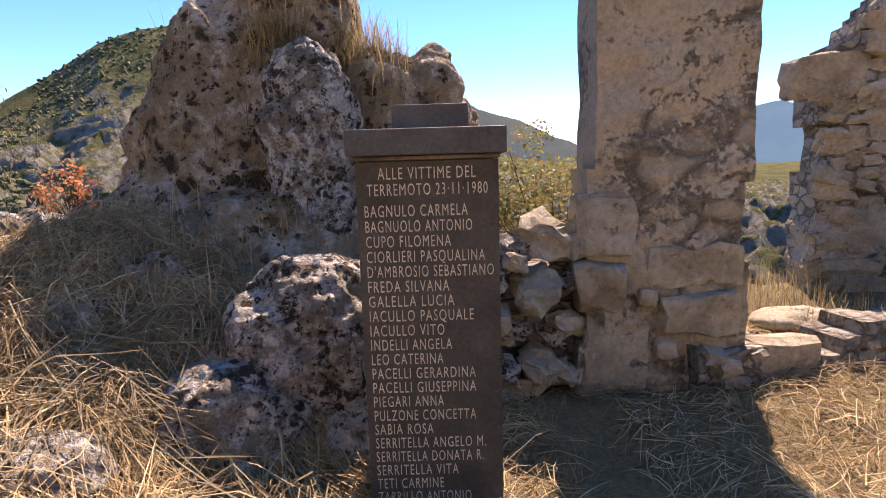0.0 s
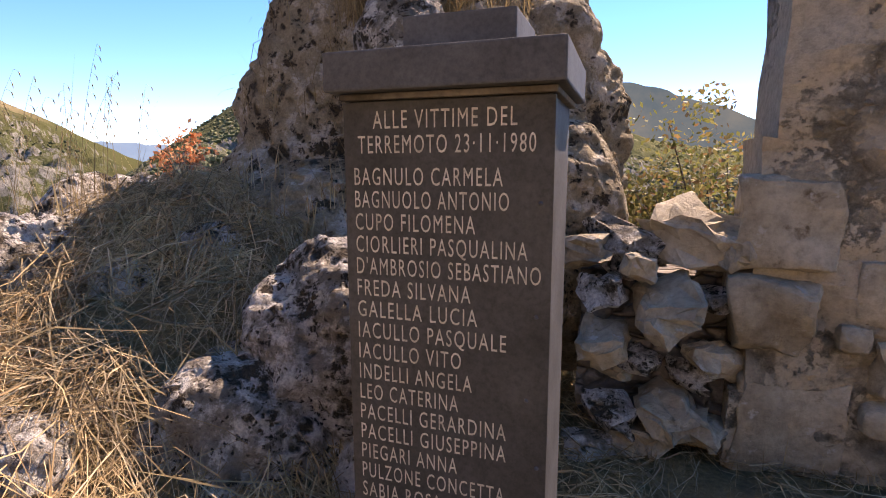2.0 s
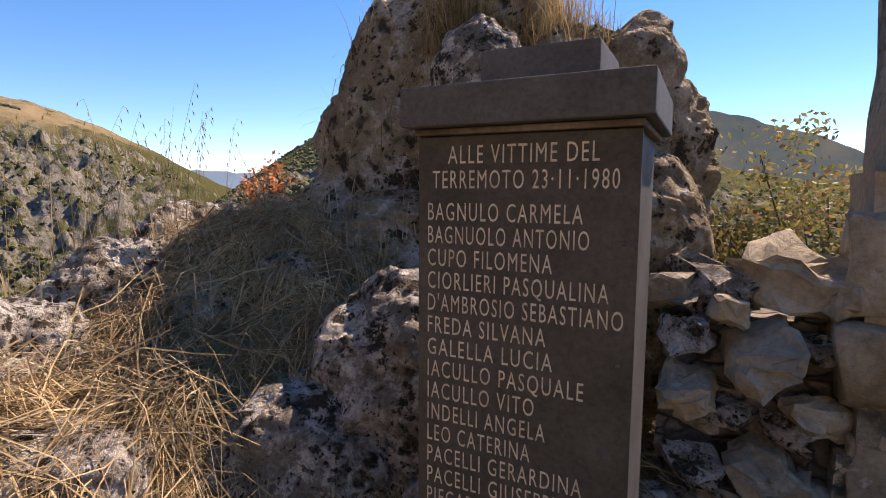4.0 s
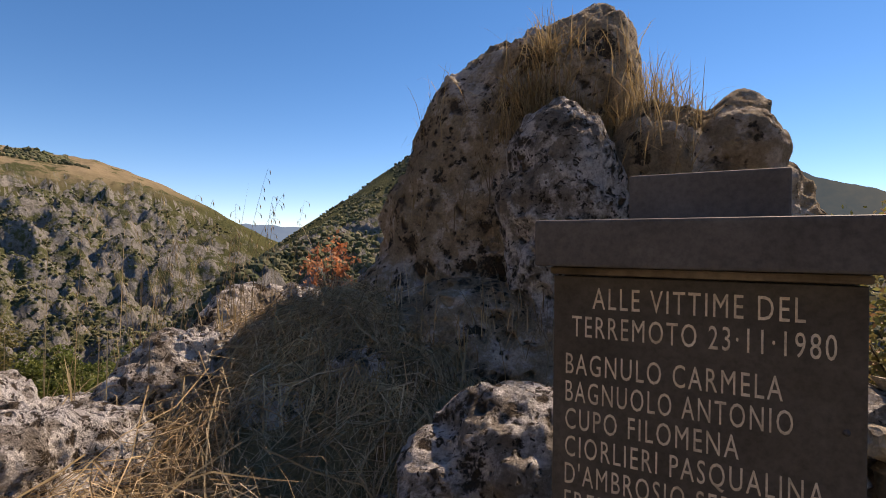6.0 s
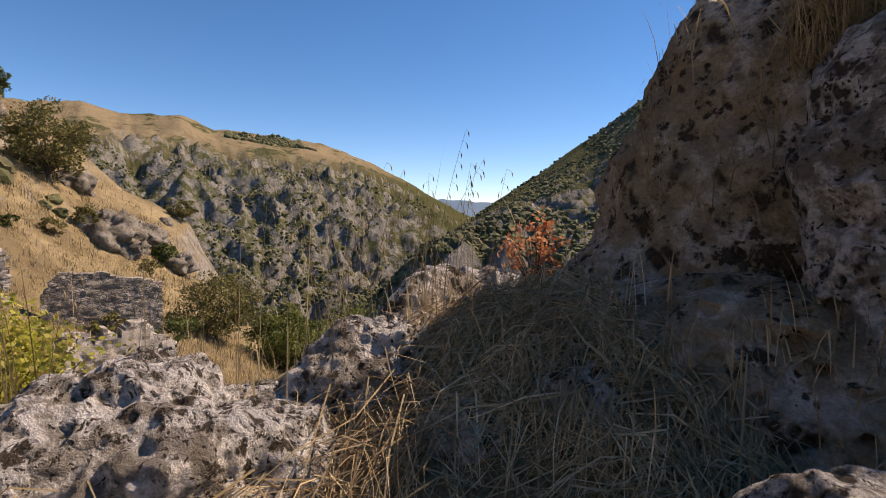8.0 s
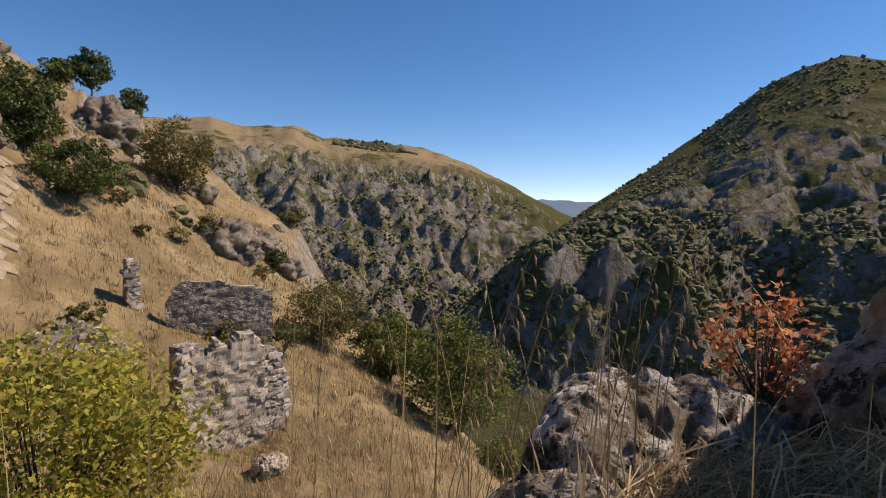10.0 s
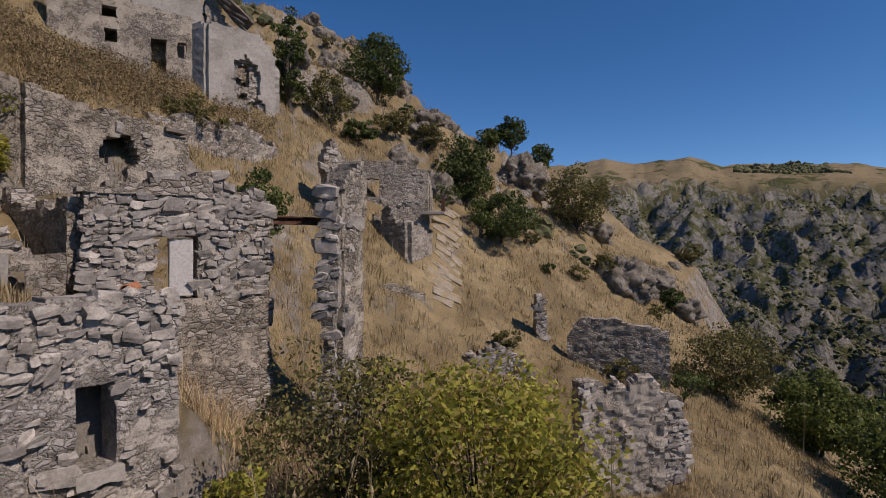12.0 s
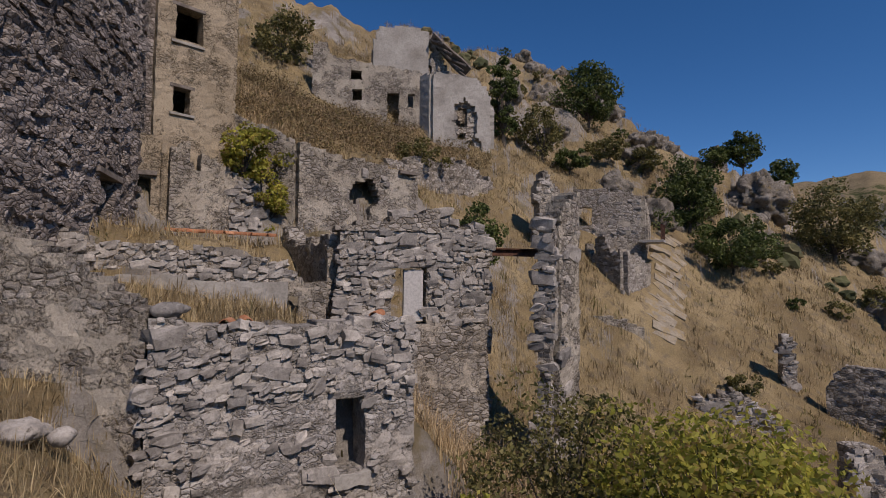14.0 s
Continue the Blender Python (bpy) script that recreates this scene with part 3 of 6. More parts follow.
# ---- rock, stele and pier on the terrace ----
def rock_np(center, lobes, nlat, nlon, amp, seed, pit=0.05, pit_scale=4.0, down=-1.4):
    """A star-shaped mass: the outer hull of several ellipsoids seen from its centre, weathered and pitted."""
    la = np.linspace(down, math.pi / 2 - 0.01, nlat)
    lo = np.linspace(0, 2 * math.pi, nlon, endpoint=False)
    LA, LO = np.meshgrid(la, lo, indexing="ij")
    d = np.stack([np.cos(LA) * np.cos(LO), np.cos(LA) * np.sin(LO), np.sin(LA)], -1).reshape(-1, 3)
    c = np.asarray(center, float)
    rad = np.full(len(d), 0.08)
    for e, s in lobes:
        s = np.asarray(s, float)
        o, q = (c - np.asarray(e)) / s, d / s
        A, B, C = (q * q).sum(1), (o * q).sum(1), (o * o).sum() - 1
        disc = B * B - A * C
        t = np.where(disc > 0, (-B + np.sqrt(np.maximum(disc, 0))) / A, 0)
        k = 0.06
        hgt = np.clip(0.5 + 0.5 * (rad - t) / k, 0, 1)
        rad = np.where(t > 0, rad * hgt + t * (1 - hgt) + k * hgt * (1 - hgt), rad)
    p = c + d * rad[:, None]
    n1 = fbm(p * 1.5, 6, seed, 0.55)
    ridge = 1 - np.abs(fbm(p * 3.1, 4, seed + 40))
    cell = np.clip(pits(p * pit_scale, seed), 0, 0.45)
    small = np.clip(pits(p * pit_scale * 2.9, seed + 5), 0, 0.4)
    rad = rad + amp * n1 + amp * 0.5 * (ridge - 0.6) + pit * (cell - 0.4) * 1.6 + pit * 0.9 * (small - 0.35)
    hole = np.clip(0.24 - pits(p * pit_scale * 1.7, seed + 9), 0, 0.24) / 0.24
    rad = rad - pit * 0.75 * np.sqrt(hole) * smoothstep(-0.1, 0.25, fbm(p * 1.2, 2, seed + 60))
    p = c + d * np.maximum(rad, 0.05)[:, None]
    i, j = np.meshgrid(np.arange(nlat - 1), np.arange(nlon), indexing="ij")
    j2 = (j + 1) % nlon
    f = np.stack([i * nlon + j, i * nlon + j2, (i + 1) * nlon + j2, (i + 1) * nlon + j], -1).reshape(-1, 4)
    return p, f


def boulder(name, label, center, size, mat, seed, n=60, amp=0.07, pit=0.04, parent=None, category="rock"):
    c = np.asarray(center, float)
    s = np.asarray(size, float)
    rnd = np.random.RandomState(seed)
    lobes = [(c, s)] + [(c + rnd.uniform(-0.45, 0.45, 3) * s, s * rnd.uniform(0.5, 0.75, 3)) for _ in range(3)]
    v, f = rock_np(c, lobes, n, int(n * 1.6), amp * s.mean() * 2, seed, pit, 2.2 / max(0.2, s.mean()) ** 0.7, -1.5)
    ob = new(name, mesh_of(name, v, f, mat, True))
    if parent is not None:
        ob.parent = parent
        return ob
    return tagged(ob, label, category)


OUTCROP = rock_np((-1.15, 4.25, 1.2), [
    ((-1.50, 4.70, 1.30), (1.10, 0.80, 1.85)), ((-1.95, 4.35, 0.72), (0.92, 0.62, 0.95)), ((-1.20, 4.65, 2.65), (0.5, 0.5, 0.55)),
    ((-0.95, 4.6, 2.62), (0.30, 0.4, 0.55)), ((-1.6, 4.6, 2.45), (0.45, 0.4, 0.5)), ((-0.10, 4.45, 1.40), (0.36, 0.48, 1.08)),
    ((-1.35, 3.85, 0.65), (1.15, 0.65, 0.75)), ((-0.35, 4.0, 0.8), (0.6, 0.55, 0.95)), ((-0.45, 4.35, 1.9), (0.4, 0.4, 0.55))], 400, 640, 0.12, 3, 0.11, 4.2)
outcrop = empty("rock_outcrop", "tall pitted limestone outcrop with dark moss, painted pit shade and dry grass tufts", "rock")
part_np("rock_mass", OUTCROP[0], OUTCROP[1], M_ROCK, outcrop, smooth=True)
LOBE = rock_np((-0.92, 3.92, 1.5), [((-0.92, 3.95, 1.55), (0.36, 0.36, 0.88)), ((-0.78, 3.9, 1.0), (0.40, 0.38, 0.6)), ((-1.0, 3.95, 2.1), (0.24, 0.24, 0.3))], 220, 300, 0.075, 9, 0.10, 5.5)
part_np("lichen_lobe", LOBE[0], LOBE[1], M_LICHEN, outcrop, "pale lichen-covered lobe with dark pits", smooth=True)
KNOB = rock_np((-0.12, 4.3, 1.6), [((-0.15, 4.4, 1.7), (0.30, 0.32, 0.74)), ((0.04, 4.05, 0.9), (0.32, 0.35, 0.75)), ((-0.06, 4.35, 2.12), (0.24, 0.25, 0.30))], 150, 220, 0.07, 14, 0.09, 5.5)
part_np("side_knob", KNOB[0], KNOB[1], M_ROCK, outcrop, smooth=True)

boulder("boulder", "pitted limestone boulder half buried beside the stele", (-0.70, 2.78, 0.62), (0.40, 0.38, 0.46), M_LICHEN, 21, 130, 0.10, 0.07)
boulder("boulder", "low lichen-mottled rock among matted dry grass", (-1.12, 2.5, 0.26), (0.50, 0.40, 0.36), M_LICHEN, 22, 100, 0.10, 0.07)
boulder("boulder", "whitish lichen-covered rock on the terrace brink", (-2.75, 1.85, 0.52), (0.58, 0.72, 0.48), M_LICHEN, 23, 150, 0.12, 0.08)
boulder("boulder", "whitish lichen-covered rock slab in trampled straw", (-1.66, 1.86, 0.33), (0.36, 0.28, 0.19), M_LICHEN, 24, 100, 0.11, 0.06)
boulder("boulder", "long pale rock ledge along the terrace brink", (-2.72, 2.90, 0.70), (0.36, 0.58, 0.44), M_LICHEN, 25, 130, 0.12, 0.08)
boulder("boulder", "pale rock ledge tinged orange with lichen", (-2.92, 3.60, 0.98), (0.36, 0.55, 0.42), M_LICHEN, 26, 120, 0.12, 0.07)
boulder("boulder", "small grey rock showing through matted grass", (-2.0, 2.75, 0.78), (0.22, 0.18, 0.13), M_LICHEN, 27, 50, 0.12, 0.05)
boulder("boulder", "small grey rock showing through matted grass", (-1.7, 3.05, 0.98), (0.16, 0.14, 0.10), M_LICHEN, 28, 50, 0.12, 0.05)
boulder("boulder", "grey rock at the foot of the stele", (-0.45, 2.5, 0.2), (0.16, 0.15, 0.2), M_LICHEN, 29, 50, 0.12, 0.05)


def text_part(body, width, height, x, y, z, parent):
    cu = bpy.data.curves.new("letters", "FONT")
    cu.body, cu.extrude = body, 0.0
    cu.resolution_u, cu.offset, cu.space_character, cu.space_word = 3, 0.0, 1.2, 1.0
    tmp = new("letters", cu)
    dg = bpy.context.evaluated_depsgraph_get()
    me = bpy.data.meshes.new_from_object(tmp.evaluated_get(dg))
    bpy.data.objects.remove(tmp)
    co = np.array([v.co[:] for v in me.vertices])
    lo, hi = co.min(0), co.max(0)
    capital = 0.69
    out = np.stack([x + (co[:, 0] - lo[0]) * width / (hi[0] - lo[0]), 0 * co[:, 0] + y, z + co[:, 1] * height / capital], 1)
    # one part a word: cut where the gap between letters is wide
    spans = sorted((min(out[q, 0] for q in f.vertices), max(out[q, 0] for q in f.vertices), f.index) for f in me.polygons)
    words, reach = [], -9.0
    for lo_x, hi_x, k in spans:
        if lo_x > reach + 0.0105:
            words.append([])
        words[-1].append(tuple(me.polygons[k].vertices))
        reach = max(reach, hi_x)
    for w in words:
        idx = sorted({q for f in w for q in f})
        place = {q: k for k, q in enumerate(idx)}
        part_np("word", out[idx], [[place[q] for q in f] for f in w], M_LETTER, parent)
    bpy.data.meshes.remove(me)


def make_stele():
    st = empty("memorial_stele", "dark grey stone memorial stele with incised name list", "memorial", at=pose(0, 0, 0))
    X0, X1, Y = -0.338, 0.214, 2.08
    part("shaft", box_bm(X0 + 0.015, Y + 0.022, -0.25, X1 - 0.012, Y + 0.40, 1.565, 0.004), M_CAP, st, "bluish grey stone core")
    part("front_slab", box_bm(X0, Y, -0.2, X1, Y + 0.018, 1.552, 0.002), M_SLATE, st, "dark slab with pale incised lettering")
    part("moulding", box_bm(X0 - 0.006, Y - 0.012, 1.556, X1 + 0.006, Y + 0.41, 1.572, 0.005), M_WOOD, st)
    part("cap", box_bm(X0 - 0.028, Y - 0.05, 1.574, X1 + 0.028, Y + 0.45, 1.672, 0.006), M_CAP, st, "overhanging grey cap slab")
    part("top_block", box_bm(-0.195, Y + 0.07, 1.674, 0.105, Y + 0.34, 1.772, 0.005), M_CAP, st)
    lines = [("ALLE VITTIME DEL", 672, 845), ("TERREMOTO 23\u00b711\u00b71980", 652, 866), ("BAGNULO CARMELA", 646, 830), ("BAGNUOLO ANTONIO", 647, 838),
             ("CUPO FILOMENA", 648, 800), ("CIORLIERI PASQUALINA", 649, 861), ("D'AMBROSIO SEBASTIANO", 650, 877), ("FREDA SILVANA", 651, 797),
             ("GALELLA LUCIA", 652, 806), ("IACULLO PASQUALE", 654, 842), ("IACULLO VITO", 655, 789), ("INDELLI ANGELA", 656, 803),
             ("LEO CATERINA", 656, 786), ("PACELLI GERARDINA", 657, 845), ("PACELLI GIUSEPPINA", 658, 846), ("PIEGARI ANNA", 660, 788),
             ("PULZONE CONCETTA", 661, 847), ("SABIA ROSA", 662, 769), ("SERRITELLA ANGELO M.", 663, 865), ("SERRITELLA DONATA R.", 664, 861),
             ("SERRITELLA VITA", 665, 815), ("TETI CARMINE", 667, 789), ("ZARRILLO ANTONIO", 668, 840)]
    for k, (body, l, r) in enumerate(lines):
        z = 1.340 - 0.0598 * (k - 2) if k > 1 else (1.484, 1.422)[k]
        grow = 1 + 0.0019 * max(0, k - 2)
        x = -0.309 if k > 1 else (-0.252, -0.296)[k]
        text_part(body, (r - l) * 0.00218 * grow, 0.045, x, Y - 0.0015, z, st)
    for x, z in ((0.185, 1.30), (0.18, 1.02), (0.16, 0.80), (0.19, 0.62)):
        bm = bmesh.new()
        bmesh.ops.create_icosphere(bm, subdivisions=2, radius=0.006)
        bmesh.ops.transform(bm, matrix=Matrix.Translation((x, Y, z)), verts=bm.verts)
        part("rivet", bm, M_CAP, st)
    return st


make_stele()

# unit stones, shared by all rubble
def stone_mesh(k, mat, name="stone"):
    """An angular field stone of 48 triangles."""
    bm = bmesh.new()
    bmesh.ops.create_cube(bm, size=2.0)
    bmesh.ops.subdivide_edges(bm, edges=bm.edges[:], cuts=1, use_grid_fill=True)
    rnd = random.Random(100 + k)
    sx, sz = rnd.uniform(-0.25, 0.25), rnd.uniform(-0.2, 0.2)
    for v in bm.verts:
        c = v.co
        outer = sum(abs(q) > 0.5 for q in c)
        v.co = c * (1.0, 1.0, 0.98, 0.88)[outer] + Vector((rnd.uniform(-0.24, 0.24) + sx * c.z, rnd.uniform(-0.2, 0.2), rnd.uniform(-0.24, 0.24) + sz * c.x))
    me = bpy.data.meshes.new(name)
    bm.to_mesh(me)
    bm.free()
    me.materials.append(mat)
    return me


STONES = [stone_mesh(k, M_STONE) for k in range(12)]
PIER_STONES = [stone_mesh(k + 30, M_PIER) for k in range(8)]
DARK_STONES = [stone_mesh(k + 60, M_DARKSTONE) for k in range(8)]


def stone(me, m, parent, name="stone"):
    ob = new(name, me)
    ob.parent = parent
    ob.matrix_basis = m
    return ob


def inside(s, z, openings, grow=0.0):
    return any(o[0] - grow < s < o[1] + grow and o[2] - grow < z < o[3] + grow for o in openings)


def ruin_wall(name, label, a, b, z0, top, thick, mat, openings=(), cell=0.14, relief=0.04, jag=0.12, ragged=(0, 0), parent=None,
              stones=None, more=(), face=(-1.7, 1.6), seed=0, category="ruin", lean=0.0, pieces=STONES):
    """A standing piece of masonry from a to b: openings cut through, broken top and ends, uneven face, and loose facing stones as pieces.
    stones: (course height, fill, z from, z to, s from, s to)."""
    a, b = np.asarray(a, float), np.asarray(b, float)
    L = float(np.hypot(*(b - a)))
    d = (b - a) / L
    n = np.array((-d[1], d[0]))
    if n @ (np.asarray(face) - a) < 0:
        n = -n
    ts, tz = [p[0] for p in top], [p[1] for p in top]
    zmax = max(tz) + jag
    ns, nz = max(2, round(L / cell)), max(2, math.ceil((zmax - z0) / cell))
    S, Z = np.meshgrid(np.linspace(0, L, ns + 1), z0 + cell * np.arange(nz + 1), indexing="ij")
    key = lambda s, z, k: vnoise(np.stack([s * k, z * k, 0 * s + seed * 7.7], -1).reshape(-1, 3), seed).reshape(s.shape)
    sc, zc = (S[:-1, :-1] + S[1:, 1:]) / 2, (Z[:-1, :-1] + Z[1:, 1:]) / 2
    keep = zc < np.interp(sc, ts, tz) + jag * key(sc, 0 * zc, 2.3)
    if ragged[0]:
        keep &= sc > ragged[0] * (0.5 + 0.5 * key(0 * sc, zc, 1.7))
    if ragged[1]:
        keep &= sc < L - ragged[1] * (0.5 + 0.5 * key(0 * sc + 9, zc, 1.7))
    for o in openings:
        rag = o[4] if len(o) > 4 else 0.0
        if rag:
            cx, cz, rx, rz = (o[0] + o[1]) / 2, (o[2] + o[3]) / 2, (o[1] - o[0]) / 2, (o[3] - o[2]) / 2
            keep &= ~(((sc - cx) / rx) ** 2 + ((zc - cz) / rz) ** 2 < 1 + rag * key(sc, zc, 3.1))
        else:
            keep &= ~((sc > o[0]) & (sc < o[1]) & (zc > o[2]) & (zc < o[3]))
    js, jz = 0.38 * cell * key(S, Z, 5.1), 0.38 * cell * key(S + 31, Z, 5.1)
    js[[0, -1]] *= 0.4
    pc = np.stack([S, Z, 0 * S], -1).reshape(-1, 3)
    rel = relief * (1.4 * (0.5 - pits(pc * np.array((3.4, 5.2, 1.0)), seed + 3)) + 0.6 * fbm(pc * 4, 3, seed + 8)).reshape(S.shape)
    up = (Z - z0) * lean
    def lay(side):
        off = side * thick / 2 + side * rel + up
        return np.stack([a[0] + d[0] * (S + js) + n[0] * off, a[1] + d[1] * (S + js) + n[1] * off, Z + jz], -1).reshape(-1, 3)
    v = np.concatenate([lay(1), lay(-1)])
    N, w = S.size, nz + 1
    I, K = np.nonzero(keep)
    q = lambda i, k: i * w + k
    pad = np.pad(keep, 1)
    f = [np.stack([q(I, K), q(I + 1, K), q(I + 1, K + 1), q(I, K + 1)], 1), np.stack([q(I, K) + N, q(I, K + 1) + N, q(I + 1, K + 1) + N, q(I + 1, K) + N], 1)]
    for di, dk, e0, e1 in ((-1, 0, (0, 0), (0, 1)), (1, 0, (1, 1), (1, 0)), (0, -1, (1, 0), (0, 0)), (0, 1, (0, 1), (1, 1))):
        m = ~pad[I + 1 + di, K + 1 + dk]
        i, k = I[m], K[m]
        p0, p1 = q(i + e0[0], k + e0[1]), q(i + e1[0], k + e1[1])
        f.append(np.stack([p0, p1, p1 + N, p0 + N], 1))
    f = np.concatenate(f)
    used, inv = np.unique(f, return_inverse=True)
    me = mesh_of(name, v[used], inv.reshape(f.shape), mat)
    ob = new(name, me)
    if parent is not None:
        ob.parent = parent
        tagged(ob, label)
    else:
        tagged(ob, label, category)
    rnd = random.Random(seed + 5)
    for course, fill, za, zb, sa, sb in ([stones] if stones else []) + list(more):
        z = za
        R3 = Matrix(((d[0], n[0], 0), (d[1], n[1], 0), (0, 0, 1))).to_4x4()
        while z < zb:
            h = course * rnd.uniform(0.6, 1.2)
            s = sa - rnd.uniform(0, 0.3)
            while s < sb:
                big = rnd.random() < 0.12
                hh = h * (rnd.uniform(1.4, 1.9) if big else rnd.uniform(0.55, 1.1))
                ln = hh * rnd.uniform(0.8, 2.3)
                sm, zm = s + ln / 2, z + h / 2 + rnd.uniform(-0.35, 0.35) * h
                i, k = int(sm / L * ns), int((zm - z0) / cell)
                if rnd.random() < fill and 0 <= i < ns and 0 <= k < nz and keep[i, k] and not inside(sm, zm, openings, 0.04):
                    off = thick / 2 + (zm - z0) * lean - rnd.uniform(0.015, 0.075)
                    pos = Vector((a[0] + d[0] * sm + n[0] * off, a[1] + d[1] * sm + n[1] * off, zm))
                    turn = Euler((rnd.uniform(-0.2, 0.2), rnd.uniform(-0.28, 0.28), rnd.uniform(-0.15, 0.15))).to_matrix().to_4x4()
                    stone(rnd.choice(pieces), Matrix.Translation(pos) @ R3 @ turn @ Matrix.Diagonal((ln * 0.54, 0.07 + 0.035 * rnd.random(), hh * 0.54, 1)), ob)
                s += ln * rnd.uniform(0.92, 1.2)
            z += h * 0.95
    return ob


# pier beside the stele: big squared blocks low down, mortared face above
def make_pier():
    pier = ruin_wall("stone_pier", "tall weathered limestone pier with large squared blocks at its foot", (0.85, 3.62), (1.93, 3.60), -0.15,
                     [(0, 4.6), (0.5, 4.7), (1.1, 4.5)], 0.50, M_PIERFACE, cell=0.055, relief=0.035, jag=0.1, ragged=(0.12, 0.05), seed=41, category="pier", pieces=PIER_STONES)
    rnd = random.Random(9)
    for x0, x1, z0, z1, proud in ((0.81, 1.19, 0.95, 1.33, 0.05), (0.80, 1.15, 0.54, 0.91, 0.065), (1.24, 1.88, 0.74, 1.00, 0.04), (1.34, 1.90, 0.44, 0.72, 0.06),
                                  (0.86, 1.30, 0.02, 0.50, 0.02), (1.20, 1.34, 0.60, 0.73, 0.03), (1.32, 1.48, 0.30, 0.42, 0.025)):
        bm = box_bm(x0 + 0.008, 3.36 - proud, z0 + 0.008, x1 - 0.008, 3.55, z1 - 0.008, 0.035, segments=2)
        rough_bm(bm, 0.05, 3.4, rnd.randrange(99), 3)
        part("block", bm, M_PIER, pier, smooth=True)
    return pier


make_pier()
low = ruin_wall("low_wall", "low broken stone wall edging the raised ground", (1.55, 3.42), (4.6, 3.9), -0.3, [(0, 0.30), (0.8, 0.24), (1.5, 0.34), (3.1, 0.36)], 0.35, M_MORTAR, cell=0.08,
                seed=51, stones=(0.13, 0.35, 0.0, 0.30, 0.1, 3.0), pieces=PIER_STONES, face=(1.5, 0))
ruin_wall("ruined_wall", "broken rubble wall with a stepped ragged edge", (3.75, 5.95), (8.2, 5.2), -0.4, [(0, 2.1), (0.15, 2.5), (0.5, 2.75), (0.9, 3.3), (1.3, 3.7), (4.5, 4.2)], 0.6, M_MORTAR, cell=0.1,
          ragged=(0.35, 0), seed=52, stones=(0.19, 0.9, -0.2, 3.6, 0.05, 2.4), pieces=PIER_STONES, face=(0, 0))
ruin_wall("ruined_wall", "near stub of rough stone wall", (3.35, 4.05), (4.8, 3.5), -0.3, [(0, 0.95), (0.4, 1.25), (1.5, 1.5)], 0.5, M_MORTAR, cell=0.1, ragged=(0.2, 0), seed=53,
          stones=(0.2, 0.9, -0.1, 1.3, 0, 1.4), pieces=PIER_STONES, face=(0, 0))
rub = ruin_wall("rubble_bank", "collapsed rubble wall with mossy stones and dry stalks", (0.2, 3.85), (0.98, 3.75), -0.2, [(0, 0.85), (0.4, 0.95), (0.8, 0.9)], 0.5, M_DARKSTONE, cell=0.08, seed=54, relief=0.1,
                face=(0, 0))
rnd1 = random.Random(4)
for k, (x, y, z, q) in enumerate([(0.36, 3.58, 0.99, 0.17), (0.68, 3.55, 1.06, 0.19), (0.58, 3.36, 0.74, 0.17), (0.28, 3.42, 0.80, 0.12), (0.30, 3.36, 0.56, 0.13), (0.60, 3.36, 0.24, 0.16), (0.34, 3.32, 0.24, 0.12),
                                  (0.83, 3.42, 1.02, 0.11), (0.78, 3.44, 0.5, 0.12), (0.47, 3.45, 0.46, 0.10), (0.2, 3.5, 0.97, 0.12), (0.44, 3.40, 0.92, 0.09), (0.76, 3.42, 0.78, 0.08), (0.46, 3.36, 0.08, 0.12),
                                  (0.78, 3.4, 0.16, 0.11), (0.25, 3.3, 0.05, 0.12), (0.52, 3.5, 0.62, 0.08), (0.36, 3.42, 0.42, 0.07), (0.68, 3.42, 0.42, 0.09)]):
    bm = box_bm(-1, -1, -1, 1, 1, 1, 0.3, segments=1)
    rough_bm(bm, 0.38, 1.3, k, 2)
    bmesh.ops.transform(bm, matrix=pose(x, y, z, rnd1.uniform(-25, 25), rnd1.uniform(-20, 20), rnd1.uniform(0, 360)) @ Matrix.Diagonal((q, q * 0.75, q * 0.58, 1)), verts=bm.verts)
    part("stone", bm, M_LICHEN if k % 3 == 0 else M_PIER, rub)
boulder("slab", "flat pale stone slab lying in dry grass", (2.95, 4.3, 0.22), (0.45, 0.25, 0.08), M_PIER, 61, 40)


# ---- ruined village ----
ruin_wall("ruined_wall", "grey rubble house wall with a small broken window", (-5.64, -5.93), (-9.23, -4.16), -3.4,
          [(0, 1.62), (0.3, 1.55), (0.5, 1.42), (1.5, 1.38), (2.4, 1.42), (3.6, 1.5), (4.0, 1.44)], 0.55, M_RUBBLE, [(2.62, 3.12, -0.95, 0.25)], 0.055, 0.055, 0.05, seed=61,
          stones=(0.14, 0.80, 0.30, 1.6, 0.0, 4.0), more=[(0.13, 0.9, -0.5, 0.35, 0.0, 0.55), (0.12, 0.22, -1.6, 0.32, 0.5, 4.0)])
ruin_wall("window_sill", "sloping concrete sill in the broken window", (-7.95, -4.72), (-8.5, -4.45), -1.15, [(0, -0.98), (0.6, -0.92)], 0.62, M_CONCRETE, cell=0.1, relief=0.01, jag=0.02, seed=62)
ruin_wall("retaining_wall", "rough-plastered retaining wall stepping down the slope", (-5.72, -5.93), (-3.2, -9.1), -3.0,
          [(0, 1.64), (0.5, 1.98), (1.0, 2.28), (1.6, 2.62), (2.0, 2.82), (4.0, 3.2)], 0.5, M_PLASTER, cell=0.1, relief=0.035, jag=0.08, seed=63, face=(-3, -4))
boulder("boulder", "flat grey stone lying on dry grass", (-4.15, -5.6, 0.36), (0.32, 0.22, 0.10), M_STONE, 64, 36, 0.2, 0.06)
